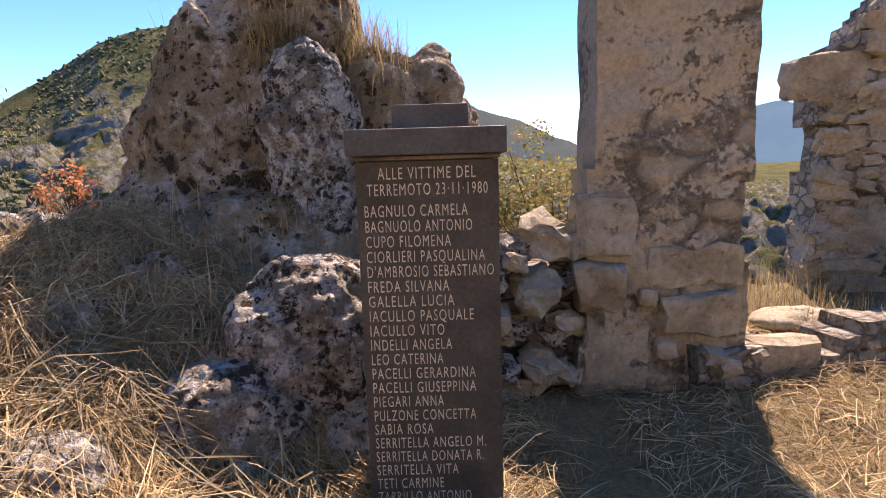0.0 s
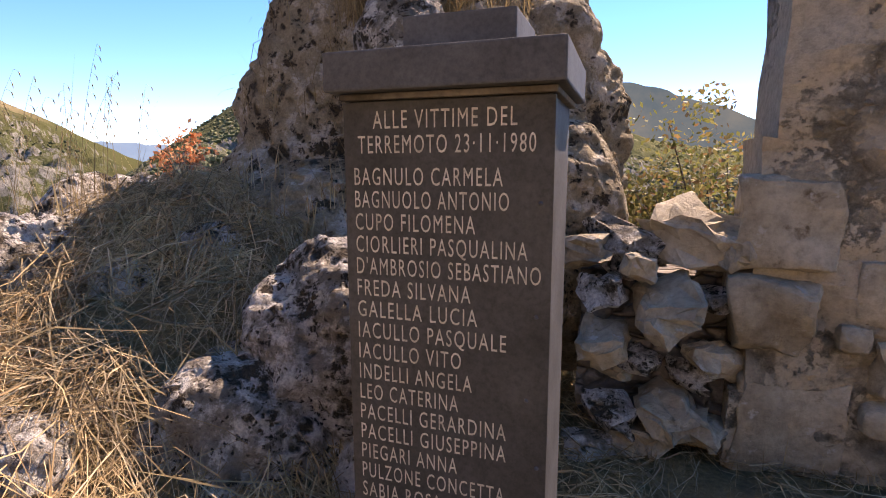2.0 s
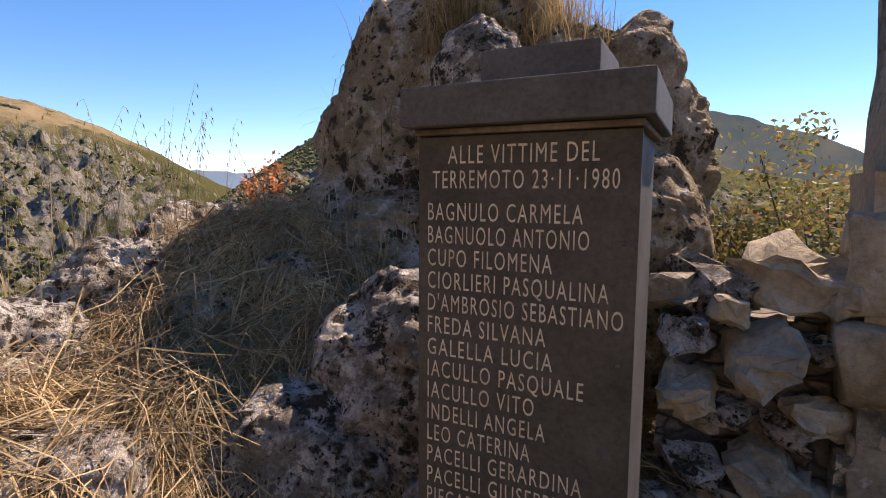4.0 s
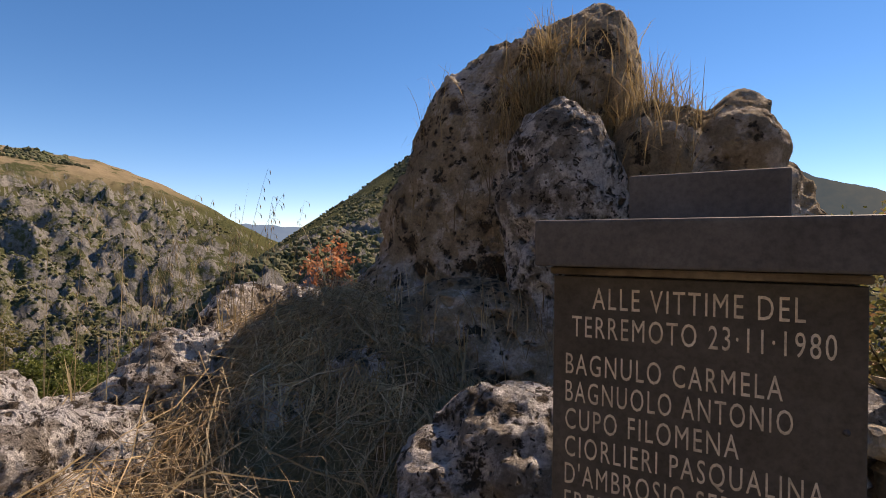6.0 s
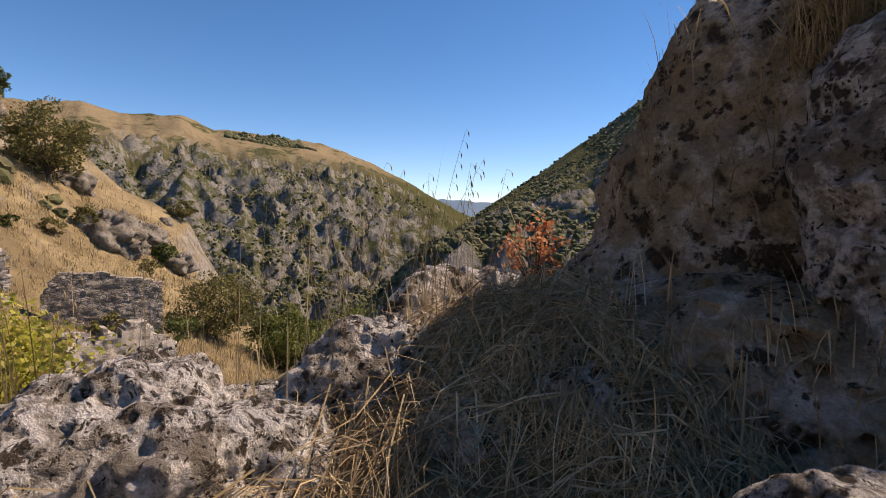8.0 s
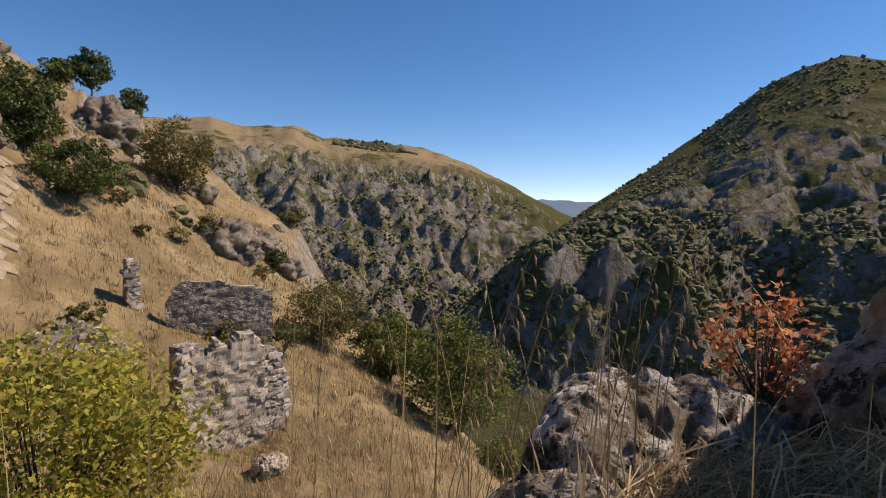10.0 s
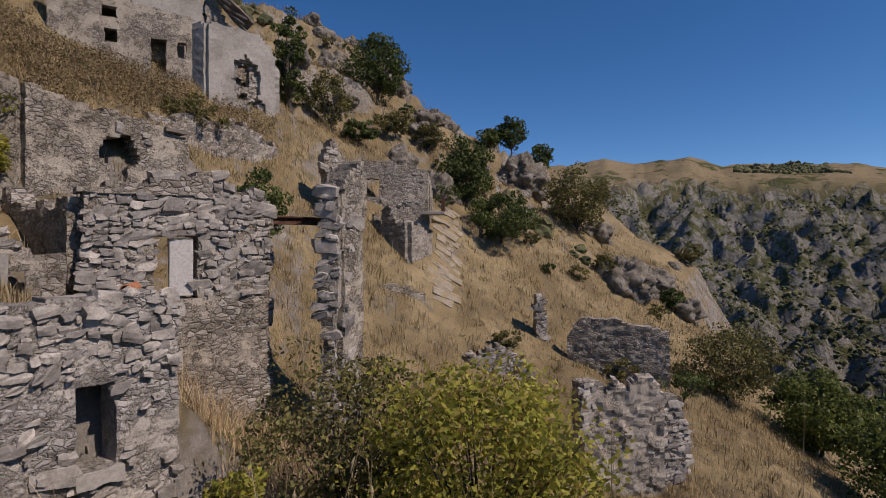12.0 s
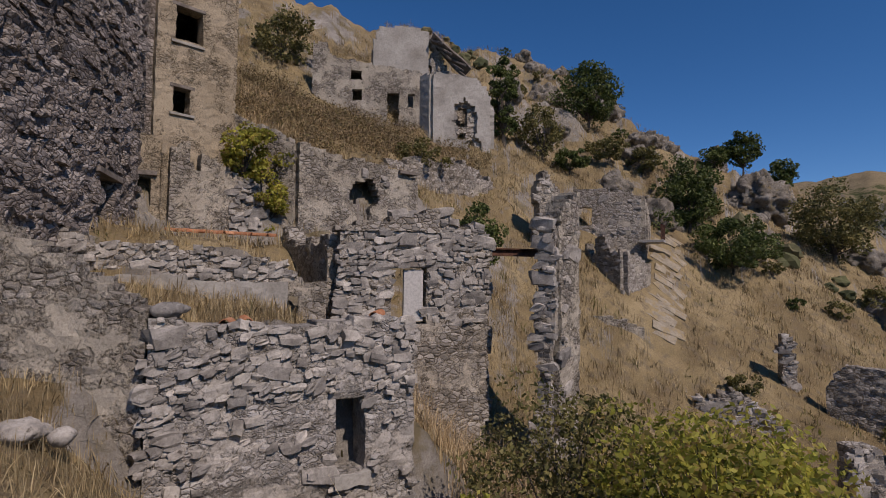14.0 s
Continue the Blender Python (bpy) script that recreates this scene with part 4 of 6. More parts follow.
boulder("boulder", "small grey stone on dry grass", (-4.45, -5.4, 0.32), (0.11, 0.1, 0.07), M_STONE, 65, 24, 0.2)
w1b = boulder("loose_stone", "squared grey stone on the corner of the wall", (-5.9, -5.83, 1.66), (0.28, 0.18, 0.11), M_STONE, 66, 36, 0.2, 0.05)


def broken_tiles(label, spots, rz0):
    for k, (x, y, z) in enumerate(spots):
        bm = bmesh.new()
        seg = 8
        for i in range(2):
            for j in range(seg + 1):
                t = math.pi * j / seg
                for r in (0.075, 0.088):
                    bm.verts.new((i * 0.34 - 0.17, math.cos(t) * r, math.sin(t) * r))
        bm.verts.ensure_lookup_table()
        idx = lambda i, j, o: bm.verts[(i * (seg + 1) + j) * 2 + o]
        for j in range(seg):
            bm.faces.new((idx(0, j, 1), idx(1, j, 1), idx(1, j + 1, 1), idx(0, j + 1, 1)))
            bm.faces.new((idx(0, j + 1, 0), idx(1, j + 1, 0), idx(1, j, 0), idx(0, j, 0)))
            for i in (0, 1):
                bm.faces.new((idx(i, j, 0), idx(i, j, 1), idx(i, j + 1, 1), idx(i, j + 1, 0)))
        me = bpy.data.meshes.new("roof_tile")
        bm.to_mesh(me)
        bm.free()
        me.materials.append(M_TILE)
        ob = tagged(new("roof_tile", me), label, "tile", "loose roof tiles")
        ob.matrix_basis = pose(x, y, z, 6 * (k % 3) - 4, 5 - 4 * (k % 2), rz0 + 11 * ((k * 7) % 5))


broken_tiles("orange terracotta roof tile lying on the wall top", [(-8.75, -4.45, 1.50), (-6.65, -5.6, 1.42), (-6.9, -5.5, 1.44)], 20)
broken_tiles("weathered terracotta roof tile left along the ledge", [(-9.4 - 0.22 * k, -12.1 + 0.085 * k, 3.30) for k in range(12)], 110)
ruin_wall("terrace_wall", "long low rubble terrace wall with plaster remains", (-6.4, -11.4), (-10.75, -7.75), 0.6,
          [(0, 3.05), (1.2, 2.85), (2.5, 2.75), (3.8, 2.6), (4.6, 2.35), (5.2, 2.0), (5.7, 1.9)], 0.5, M_MORTAR, [(4.72, 5.05, 1.1, 1.75, 0.3)], 0.11, 0.05, 0.1, seed=67,
          stones=(0.15, 0.8, 2.1, 3.0, 0.2, 5.6))
ruin_wall("plaster_panel", "pale cement render on the terrace wall foot", (-7.3, -10.3), (-9.9, -8.1), 1.3, [(0, 2.12), (1.5, 2.1), (3.3, 2.02)], 0.56, M_CONCRETE, cell=0.12, relief=0.02, jag=0.08, seed=68)

# house with the doorway and the iron lintel
w2 = empty("ruined_house", "roofless rubble house with a doorway and rusty iron lintel", "ruin")
ruin_wall("front_wall", "", (-11.25, -7.87), (-14.42, -5.31), -3.6, [(0, 3.3), (0.8, 3.45), (2.0, 3.7), (2.6, 3.85), (3.1, 3.5), (3.6, 3.5), (3.9, 3.2), (4.1, 2.9)], 0.6, M_MORTAR,
          [(1.3, 2.15, 1.05, 2.38)], 0.1, 0.05, 0.1, (0, 0.35), w2, (0.165, 0.95, 1.0, 3.8, 0.0, 4.0), seed=71)
ruin_wall("coping", "thin slab coping along the wall top", (-11.15, -7.95), (-13.2, -6.3), 3.3, [(0, 3.38), (1.3, 3.6), (2.5, 3.86)], 0.75, M_MORTAR, cell=0.12, relief=0.02, jag=0.03, parent=w2, seed=72)
part("lintel", box_bm(0, -0.32, 0, 1.2, 0.3, 0.14, 0.02, pose(-12.12, -7.16, 2.42, 0, 0, 141)), M_WOOD, w2, "grey wooden lintel slab")
part("door_reveal", box_bm(0, -0.25, 0, 0.5, -0.12, 1.3, 0.01, pose(-12.5, -6.86, 1.06, 0, 0, 141)), M_WHITE, w2, "cracked white plaster door jamb")
part("iron_beam", box_bm(0, -0.09, 0, 2.6, 0.09, 0.035, 0.004, pose(-13.9, -5.75, 2.95, 0, 0, 141)), M_RUST, w2, "rusty iron beam")
part("iron_beam_web", box_bm(0, -0.012, -0.14, 2.6, 0.012, 0.0, 0.002, pose(-13.9, -5.75, 2.95, 0, 0, 141)), M_RUST, w2)
part("iron_beam_flange", box_bm(0, -0.09, -0.175, 2.6, 0.09, -0.14, 0.004, pose(-13.9, -5.75, 2.95, 0, 0, 141)), M_RUST, w2)
ruin_wall("side_wall", "", (-11.25, -7.9), (-12.6, -11.2), -2.0, [(0, 3.2), (2, 3.0), (3.5, 3.6)], 0.5, M_MORTAR, cell=0.2, parent=w2, seed=73)
ruin_wall("plinth", "rough lower masonry", (-11.3, -7.78), (-14.0, -5.55), -3.6, [(0, 0.6), (1.5, 1.0), (2.6, 0.9), (3.5, 0.2)], 0.66, M_MORTAR, cell=0.11, relief=0.06, jag=0.3, parent=w2, seed=74)
ruin_wall("ruined_wall", "tall ragged wall end with plaster on one face", (-13.95, -3.50), (-15.4, -3.46), -3.6, [(0, 3.5), (0.4, 3.9), (0.9, 4.25), (1.45, 4.4)], 0.5, M_PLASTER,
          cell=0.12, relief=0.05, ragged=(0.3, 0.1), seed=75, stones=(0.2, 0.08, -1.5, 4.2, 0.1, 1.4))
ruin_wall("ruined_wall", "ragged stone wall end of piled blocks", (-13.85, -3.86), (-13.95, -3.28), -3.4, [(0, 2.7), (0.3, 3.6), (0.64, 3.7)], 0.4, M_MORTAR, [(-0.2, 0.3, -0.7, 0.45, 0.4)],
          0.1, 0.05, ragged=(0.25, 0.1), seed=76, stones=(0.21, 0.97, -2.6, 3.7, 0.0, 0.6))

# middle row: ochre plastered house and the house with the broken arch
mid = empty("ruined_house", "ochre-plastered row house with a broken gap in its wall", "ruin")
ruin_wall("front_wall", "", (-9.73, -12.96), (-12.1, -12.16), 2.2, [(0, 5.7), (0.4, 5.9), (0.9, 5.65), (1.9, 5.15), (2.4, 4.85)], 0.5, M_PLASTER, [(0.52, 0.82, 5.1, 6.2, 0.3)], 0.1, 0.03, 0.08, parent=mid,
          seed=81, stones=(0.2, 0.9, 2.9, 4.9, 1.75, 2.5))
ruin_wall("side_wall", "", (-9.73, -12.96), (-9.6, -15.0), 2.2, [(0, 5.7), (2, 6.2)], 0.4, M_OCHRE, cell=0.15, parent=mid, seed=82, face=(-5, -13))
ruin_wall("low_front", "", (-8.93, -13.6), (-9.78, -13.1), 2.2, [(0, 6.0), (1, 5.95)], 0.4, M_OCHRE, [(0.2, 0.62, 3.3, 4.85)], 0.1, 0.03, 0.05, parent=mid, seed=83)
part("lintel", box_bm(0, -0.24, 0, 0.62, 0.2, 0.13, 0.015, pose(-9.02, -13.5, 4.86, 0, 0, 149)), M_WOOD, mid)
arch = empty("ruined_house", "plastered row house with a broken arched opening", "ruin")
ruin_wall("front_wall", "", (-13.12, -11.66), (-17.45, -10.23), 2.2, [(0, 6.35), (0.3, 6.45), (1.1, 6.2), (2.5, 6.12), (3.6, 6.05), (4.5, 5.75)], 0.5, M_PLASTER,
          [(1.75, 2.95, 4.5, 5.45, 0.35), (2.1, 2.6, 3.6, 5.0)], 0.1, 0.03, 0.08, parent=arch, seed=84, stones=(0.16, 0.25, 5.2, 5.7, 1.5, 3.2))
ruin_wall("side_wall", "", (-13.12, -11.66), (-12.2, -14.0), 2.2, [(0, 6.4), (2.4, 7.5)], 0.4, M_PLASTER, cell=0.16, parent=arch, seed=85, face=(-9, -12))
ruin_wall("back_wall", "", (-12.4, -14.2), (-18.0, -12.4), 2.2, [(0, 6.2), (6, 5.9)], 0.4, M_DARKSTONE, cell=0.2, parent=arch, seed=86)
ruin_wall("far_side_wall", "", (-17.45, -10.23), (-17.9, -12.4), 2.2, [(0, 5.7), (2.2, 6.0)], 0.4, M_PLASTER, cell=0.2, parent=arch, seed=87)
part("roof_slab", box_bm(0, 0, 0, 4.6, 2.2, 0.16, 0.03, pose(-12.9, -12.1, 5.72, -6, 0, 161.7)), M_CONCRETE, arch)
part("lintel", box_bm(0, -0.33, 0, 0.75, 0.1, 0.12, 0.02, pose(-16.6, -10.42, 5.86, 0, 0, 161.7)), M_WOOD, arch)
part("door_post", box_bm(0, -0.1, 0, 0.12, 0.1, 1.1, 0.01, pose(-15.1, -10.98, 3.7, 0, 0, 161.7)), M_WOOD, arch)
ruin_wall("bank_wall", "rough stone retaining bank under the upper house", (-17.5, -12.6), (-26.5, -11.9), 3.0, [(0, 6.6), (3, 7.2), (6, 7.8), (9, 7.2)], 0.8, M_MORTAR, cell=0.22, relief=0.12, jag=0.3, seed=88)

# tower house at the edge of the village and the dark wall beside it
tower = empty("tower_house", "tall narrow ochre house with empty window openings", "house")
ruin_wall("front_wall", "", (-9.65, -13.84), (-11.86, -13.4), 3.0, [(0, 13.5), (2.25, 13.5)], 0.45, M_OCHRE, [(0.45, 1.24, 9.05, 10.1), (0.48, 0.98, 6.9, 7.66)], 0.1, 0.03, 0.05, parent=tower, seed=91)
ruin_wall("side_wall", "", (-11.86, -13.4), (-12.6, -16.8), 3.0, [(0, 13.5), (3.5, 13.5)], 0.4, M_OCHRE, cell=0.2, parent=tower, seed=92)
ruin_wall("side_wall", "", (-9.65, -13.84), (-9.0, -17.2), 3.0, [(0, 13.5), (3.5, 13.5)], 0.4, M_DARKSTONE, cell=0.2, parent=tower, seed=93)
ruin_wall("back_wall", "", (-9.0, -17.2), (-12.6, -16.8), 3.0, [(0, 13.5), (3.7, 13.5)], 0.4, M_DARKSTONE, cell=0.25, parent=tower, seed=94)
part("roof", box_bm(-0.3, -3.7, 0, 2.6, 0.35, 0.2, 0.03, pose(-9.4, -13.7, 13.5, 0, 0, 169) @ Matrix.Diagonal((1, -1, 1, 1))), M_TILE, tower)
for k, (x, z, wd) in enumerate(((0.38, 10.1, 0.95), (0.4, 7.66, 0.7))):
    part("lintel", box_bm(0, -0.245, 0, wd, 0.2, 0.1, 0.01, pose(-9.65 - x * 0.98, -13.84 + x * 0.195, z, 0, 0, 168.7)), M_WOOD, tower)
    part("sill", box_bm(0, -0.28, -0.08, wd, 0.2, 0.0, 0.01, pose(-9.65 - x * 0.98, -13.84 + x * 0.195, (9.05, 6.9)[k], 0, 0, 168.7)), M_CONCRETE, tower)
dark = ruin_wall("ruined_wall", "high dark rubble wall with a low doorway", (-2.5, -8.1), (-8.85, -13.54), 1.5, [(0, 12.6), (8.4, 13.2)], 0.7, M_DARKSTONE,
                 [(6.35, 7.2, 3.0, 4.5), (7.72, 7.88, 8.5, 8.85)], 0.13, 0.09, 0.1, seed=95, stones=(0.24, 0.5, 3.2, 10.5, 3.2, 8.2), pieces=DARK_STONES)
ruin_wall("inner_wall", "dark inner wall behind the doorway", (-6.0, -13.2), (-8.6, -15.0), 1.5, [(0, 6), (3, 6)], 0.3, M_DARKSTONE, cell=0.3, seed=96)
part_np("door_lintel", *[q for q in (lambda me: (np.array([v.co[:] for v in me.verts]), [[v.index for v in f.verts] for f in me.faces]))(box_bm(-0.1, -0.42, 0, 1.05, 0.3, 0.13, 0.01, pose(-7.3, -12.2, 4.52, 0, 5, 220.6)))], M_WOOD, dark)

# upper house with the hole in its corner
up = empty("upper_house", "large grey house with a gaping hole and collapsed roof edge", "house")
ruin_wall("front_wall", "", (-26.1, -15.52), (-29.1, -13.35), 7.2, [(0, 13.75), (2.6, 13.75), (3.2, 13.3), (3.7, 12.3)], 0.5, M_CONCRETE, [(1.15, 2.75, 9.9, 12.4, 0.25), (2.2, 3.0, 9.2, 10.3, 0.3)], 0.14, 0.02, 0.06,
          (0, 0.25), up, seed=101)
ruin_wall("inner_masonry", "exposed rubble behind the fallen render", (-26.5, -15.55), (-29.1, -13.65), 7.2, [(0, 13.2), (3.2, 13.0)], 0.4, M_MORTAR, [(1.25, 1.85, 10.9, 12.0), (1.35, 1.75, 10.2, 10.6), (2.15, 2.6, 9.6, 10.1)], 0.12, 0.08, parent=up,
          seed=102, stones=(0.22, 0.7, 8.6, 12.6, 0.6, 2.8))
ruin_wall("side_wall", "", (-26.1, -15.52), (-26.35, -16.6), 7.2, [(0, 13.75), (1.1, 14.0)], 0.4, M_CONCRETE, cell=0.15, relief=0.02, parent=up, seed=103, face=(-20, -16))
part("column", box_bm(0, -0.2, 0, 0.4, 0.2, 2.4, 0.03, pose(-26.15, -15.75, 9.6, 0, 0, 120)), M_CONCRETE, up)
ruin_wall("far_side_wall", "", (-29.1, -13.35), (-31.5, -16.0), 7.2, [(0, 12.3), (3.4, 13.6)], 0.4, M_CONCRETE, cell=0.2, relief=0.02, parent=up, seed=104, face=(-35, -10))
ruin_wall("back_wall", "", (-25.5, -19.5), (-31.5, -16.0), 7.2, [(0, 16), (6.9, 15)], 0.4, M_MORTAR, cell=0.3, parent=up, seed=105)
ruin_wall("long_front_wall", "", (-22.2, -21.0), (-26.32, -16.42), 8.0, [(0, 15.3), (0.75, 15.35), (0.95, 14.8), (1.1, 14.6), (3.6, 14.25), (6.2, 14.0)], 0.4, M_PLASTER,
          [(2.05, 2.75, 13.35, 13.85), (2.25, 2.75, 12.15, 12.75), (4.15, 4.85, 11.0, 12.65), (5.36, 5.78, 11.85, 12.7)], 0.13, 0.02, 0.06, parent=up, seed=106)
ruin_wall("long_back_wall", "", (-24.2, -22.8), (-28.3, -18.2), 8.0, [(0, 14.5), (6, 14)], 0.4, M_DARKSTONE, cell=0.3, parent=up, seed=107)
part("long_roof", box_bm(0.0, 0.1, 0, 4.9, 2.6, 0.1, 0.02, pose(-22.9, -20.35, 14.3, -8, 4, 131.9)), M_WOOD, up)
ruin_wall("gable_block", "windowless plastered gable", (-25.2, -19.2), (-27.6, -16.9), 10.0, [(0, 16.0), (0.35, 17.0), (2.2, 17.25), (3.4, 17.0)], 0.4, M_CONCRETE, cell=0.16, relief=0.015, jag=0.03, parent=up, seed=108)
ruin_wall("gable_side", "", (-27.6, -16.9), (-29.8, -15.2), 10.0, [(0, 17.0), (0.5, 16.2), (1.3, 14.6), (2.6, 13.6)], 0.4, M_MORTAR, cell=0.16, parent=up, seed=109, ragged=(0.3, 0.2))
for k in range(9):
    t = k / 8.0
    part("rafter", box_bm(-0.05, -0.06, -0.05, 0.07, 1.25 + 0.3 * math.sin(k * 2.3), 0.06, 0.01, pose(-27.5 - 1.9 * t, -16.6 + 1.7 * t, 16.5 - 2.6 * t, -28 - 7 * (k % 3), 4 * (k % 2), -18 + 9 * ((k * 5) % 4))), M_WOOD, up)
part("roof_slab", rough_bm(box_bm(0, -0.5, 0, 3.0, 0.55, 0.12, 0.02, pose(-27.4, -16.5, 16.55, -12, 40, 138)), 0.08, 1.2, 4, 3), M_WOOD, up, "sagging broken roof edge")

# farther houses below the path
hs = empty("ruined_house", "small stone house with a square window and balcony", "house")
ruin_wall("front_wall", "", (-29.5, -8.5), (-30.62, -5.25), 1.0, [(0, 7.05), (1.3, 7.0), (2.4, 6.8), (3.4, 6.5)], 0.5, M_MORTAR, [(0.32, 1.0, 5.1, 6.0)], 0.14, 0.03, 0.1, parent=hs, seed=111, stones=(0.16, 0.15, 3.0, 6.6, 1.1, 3.3))
ruin_wall("end_wall", "", (-30.62, -5.25), (-33.4, -5.6), 1.0, [(0, 6.5), (2.8, 5.6)], 0.45, M_PLASTER, [(0.5, 1.3, 3.7, 5.7)], 0.14, 0.03, 0.08, parent=hs, seed=112, face=(-30, 0))
ruin_wall("rear_wall", "", (-29.5, -8.5), (-33.2, -9.3), 1.0, [(0, 7.0), (3.7, 6.0)], 0.45, M_MORTAR, cell=0.25, parent=hs, seed=113)
ruin_wall("rear_wall", "", (-33.2, -9.3), (-33.4, -5.6), 1.0, [(0, 6.0), (3.7, 5.6)], 0.45, M_MORTAR, cell=0.25, parent=hs, seed=114)
part("balcony_slab", box_bm(-0.1, -0.1, 0, 1.0, 1.1, 0.14, 0.02, pose(-31.0, -5.2, 4.1, 0, 0, 5)), M_CONCRETE, hs)
for k in range(5):
    part("baluster", box_bm(-0.02, -0.02, 0, 0.02, 0.02, 0.8, 0, pose(-31.0 + 0.22 * k, -4.15, 4.24)), M_RUST, hs)
annex = ruin_wall("ruined_wall", "tall broken stone wall above the doorway house", (-24.6, -8.6), (-26.6, -7.3), 0.5, [(0, 6.6), (0.5, 7.1), (1.2, 6.4), (2.4, 5.6)], 0.5, M_PLASTER, cell=0.14, ragged=(0.3, 0.1), seed=115,
                  stones=(0.16, 0.4, 4.0, 7.0, 0, 0.9))
lh = empty("ruined_house", "low roofless stone house with a narrow doorway", "ruin")
ruin_wall("front_wall", "", (-27.5, -7.0), (-26.66, -5.1), -1.0, [(0, 3.9), (0.5, 3.2), (0.7, 4.3), (1.2, 4.2), (1.5, 3.4), (2.1, 3.5)], 0.45, M_MORTAR, [(1.62, 1.88, 0.2, 2.0)], 0.12, 0.04, 0.12, parent=lh, seed=116,
          stones=(0.15, 0.2, 0.5, 4.0, 0.05, 2.0))
ruin_wall("end_wall", "", (-26.66, -5.1), (-29.0, -4.6), -1.0, [(0, 3.5), (2.4, 3.0)], 0.45, M_MORTAR, cell=0.16, parent=lh, seed=117, face=(-25, 0))
ruin_wall("low_wall", "low plastered wall beside the stepped path", (-23.6, -5.6), (-25.0, -3.9), -2.0, [(0, 0.8), (2.2, 0.3)], 0.4, M_PLASTER, cell=0.15, seed=118)

# stepped stone path climbing between the houses
path = empty("stone_path", "worn stepped stone path climbing through dry grass", "path")
for k in range(26):
    t = 0.14 + 0.86 * k / 25.0
    x, y = -24.5 - 11.0 * t, -3.1 - 1.6 * t + 0.22 * math.sin(k * 2.7)
    bm = box_bm(-0.30, -0.6 + 0.3 * math.sin(k * 3.1), -0.25, 0.30, 0.6 + 0.3 * math.sin(k * 1.7), 0.03, 0.03)
    rough_bm(bm, 0.05, 1.6, k, 2)
    # each slab lies in the slope
    nrm = Vector((land_at(x - 0.5, y) - land_at(x + 0.5, y), land_at(x, y - 0.5) - land_at(x, y + 0.5), 1.0)).normalized()
    lie = Vector((0, 0, 1)).rotation_difference(nrm.lerp(Vector((0, 0, 1)), 0.04).normalized()).to_matrix().to_4x4()
    bmesh.ops.transform(bm, matrix=Matrix.Translation((x, y, land_at(x, y) - 0.02 + 0.015 * math.sin(k * 4.3))) @ lie @ pose(0, 0, 0, 0, 0, 8 + 14 * math.sin(k * 1.9)), verts=bm.verts)
    part("step", bm, M_PATH, path)

# remains on the grass slope
ruin_wall("ruined_wall", "standing stub of a dry stone wall", (-28.1, 0.75), (-28.3, 1.35), -3.6, [(0, -0.3), (0.3, 0.0), (0.7, -0.5)], 0.6, M_MORTAR, cell=0.12, ragged=(0.15, 0.1), seed=121, stones=(0.2, 0.9, -3.0, 0.0, 0, 0.7))
ruin_wall("ruined_wall", "sloping rubble wall remains in the grass", (-24.0, -1.7), (-24.6, 1.0), -4.6, [(0, -2.2), (0.9, -1.65), (1.8, -2.2), (2.8, -3.0)], 0.8, M_MORTAR, cell=0.14, jag=0.25, seed=122, stones=(0.2, 0.8, -4, -1.8, 0, 3.2))
ruin_wall("ruined_wall", "long low stone wall with a sloping top", (-27.6, 2.4), (-27.05, 6.75), -5.2, [(0, -1.9), (0.3, -1.35), (0.75, -1.0), (2.0, -1.02), (4.3, -1.46)], 0.55, M_MORTAR, cell=0.12, relief=0.04, jag=0.08, seed=123)
br = empty("ruined_tower", "broken stone tower stump with plaster inside", "ruin")
ruin_wall("front_wall", "", (-19.2, 2.75), (-19.35, 5.0), -6.5, [(0, -2.1), (0.4, -2.05), (0.55, -2.3), (0.9, -1.8), (1.15, -2.2), (1.5, -1.65), (1.9, -1.7), (2.2, -2.2)], 0.6, M_PALE, cell=0.11, relief=0.06, jag=0.12, parent=br, seed=124)
ruin_wall("left_end", "", (-18.9, 2.45), (-19.3, 3.0), -6.5, [(0, -2.1), (0.7, -1.95)], 0.5, M_MORTAR, cell=0.12, ragged=(0.15, 0), parent=br, seed=125, stones=(0.2, 0.95, -3.8, -2.0, 0, 0.7))
ruin_wall("right_wing", "", (-19.6, 4.95), (-19.9, 5.75), -6.5, [(0, -2.5), (0.45, -2.55), (0.8, -3.0)], 0.5, M_MORTAR, cell=0.12, ragged=(0, 0.15), parent=br, seed=126, stones=(0.15, 0.9, -5.0, -2.4, 0, 0.8))
boulder("boulder", "grey boulder below the broken tower", (-17.6, 4.9, -5.42), (0.45, 0.55, 0.36), M_ROCK, 127, 60, 0.14, 0.07)
ruin_wall("ruined_wall", "dark stump of masonry on the hill crest", (-60.5, -5.6), (-61.5, -4.4), 12.0, [(0, 15.2), (0.7, 15.9), (1.5, 15.0)], 0.9, M_DARKSTONE, cell=0.25, seed=128)

rock_rnd = random.Random(12)
for k in range(34):
    bear, dist = rock_rnd.uniform(92, 120), rock_rnd.uniform(35, 62)
    if k < 6:
        bear, dist = rock_rnd.uniform(76, 90), rock_rnd.uniform(40, 56)
    x, y = -1.7 - math.sin(radians(bear)) * dist, 1.7 + math.cos(radians(bear)) * dist
    q = rock_rnd.uniform(0.6, 2.3)
    boulder("rock", "grey limestone rock breaking through the hillside", (x, y, land_at(x, y) - 0.15 * q), (q * 1.2, q * 0.9, q * rock_rnd.uniform(0.5, 0.9)), M_CRAG, 200 + k, 44, 0.13, 0.03)


# ---- plants ----
REF = (-1.7, 1.7)


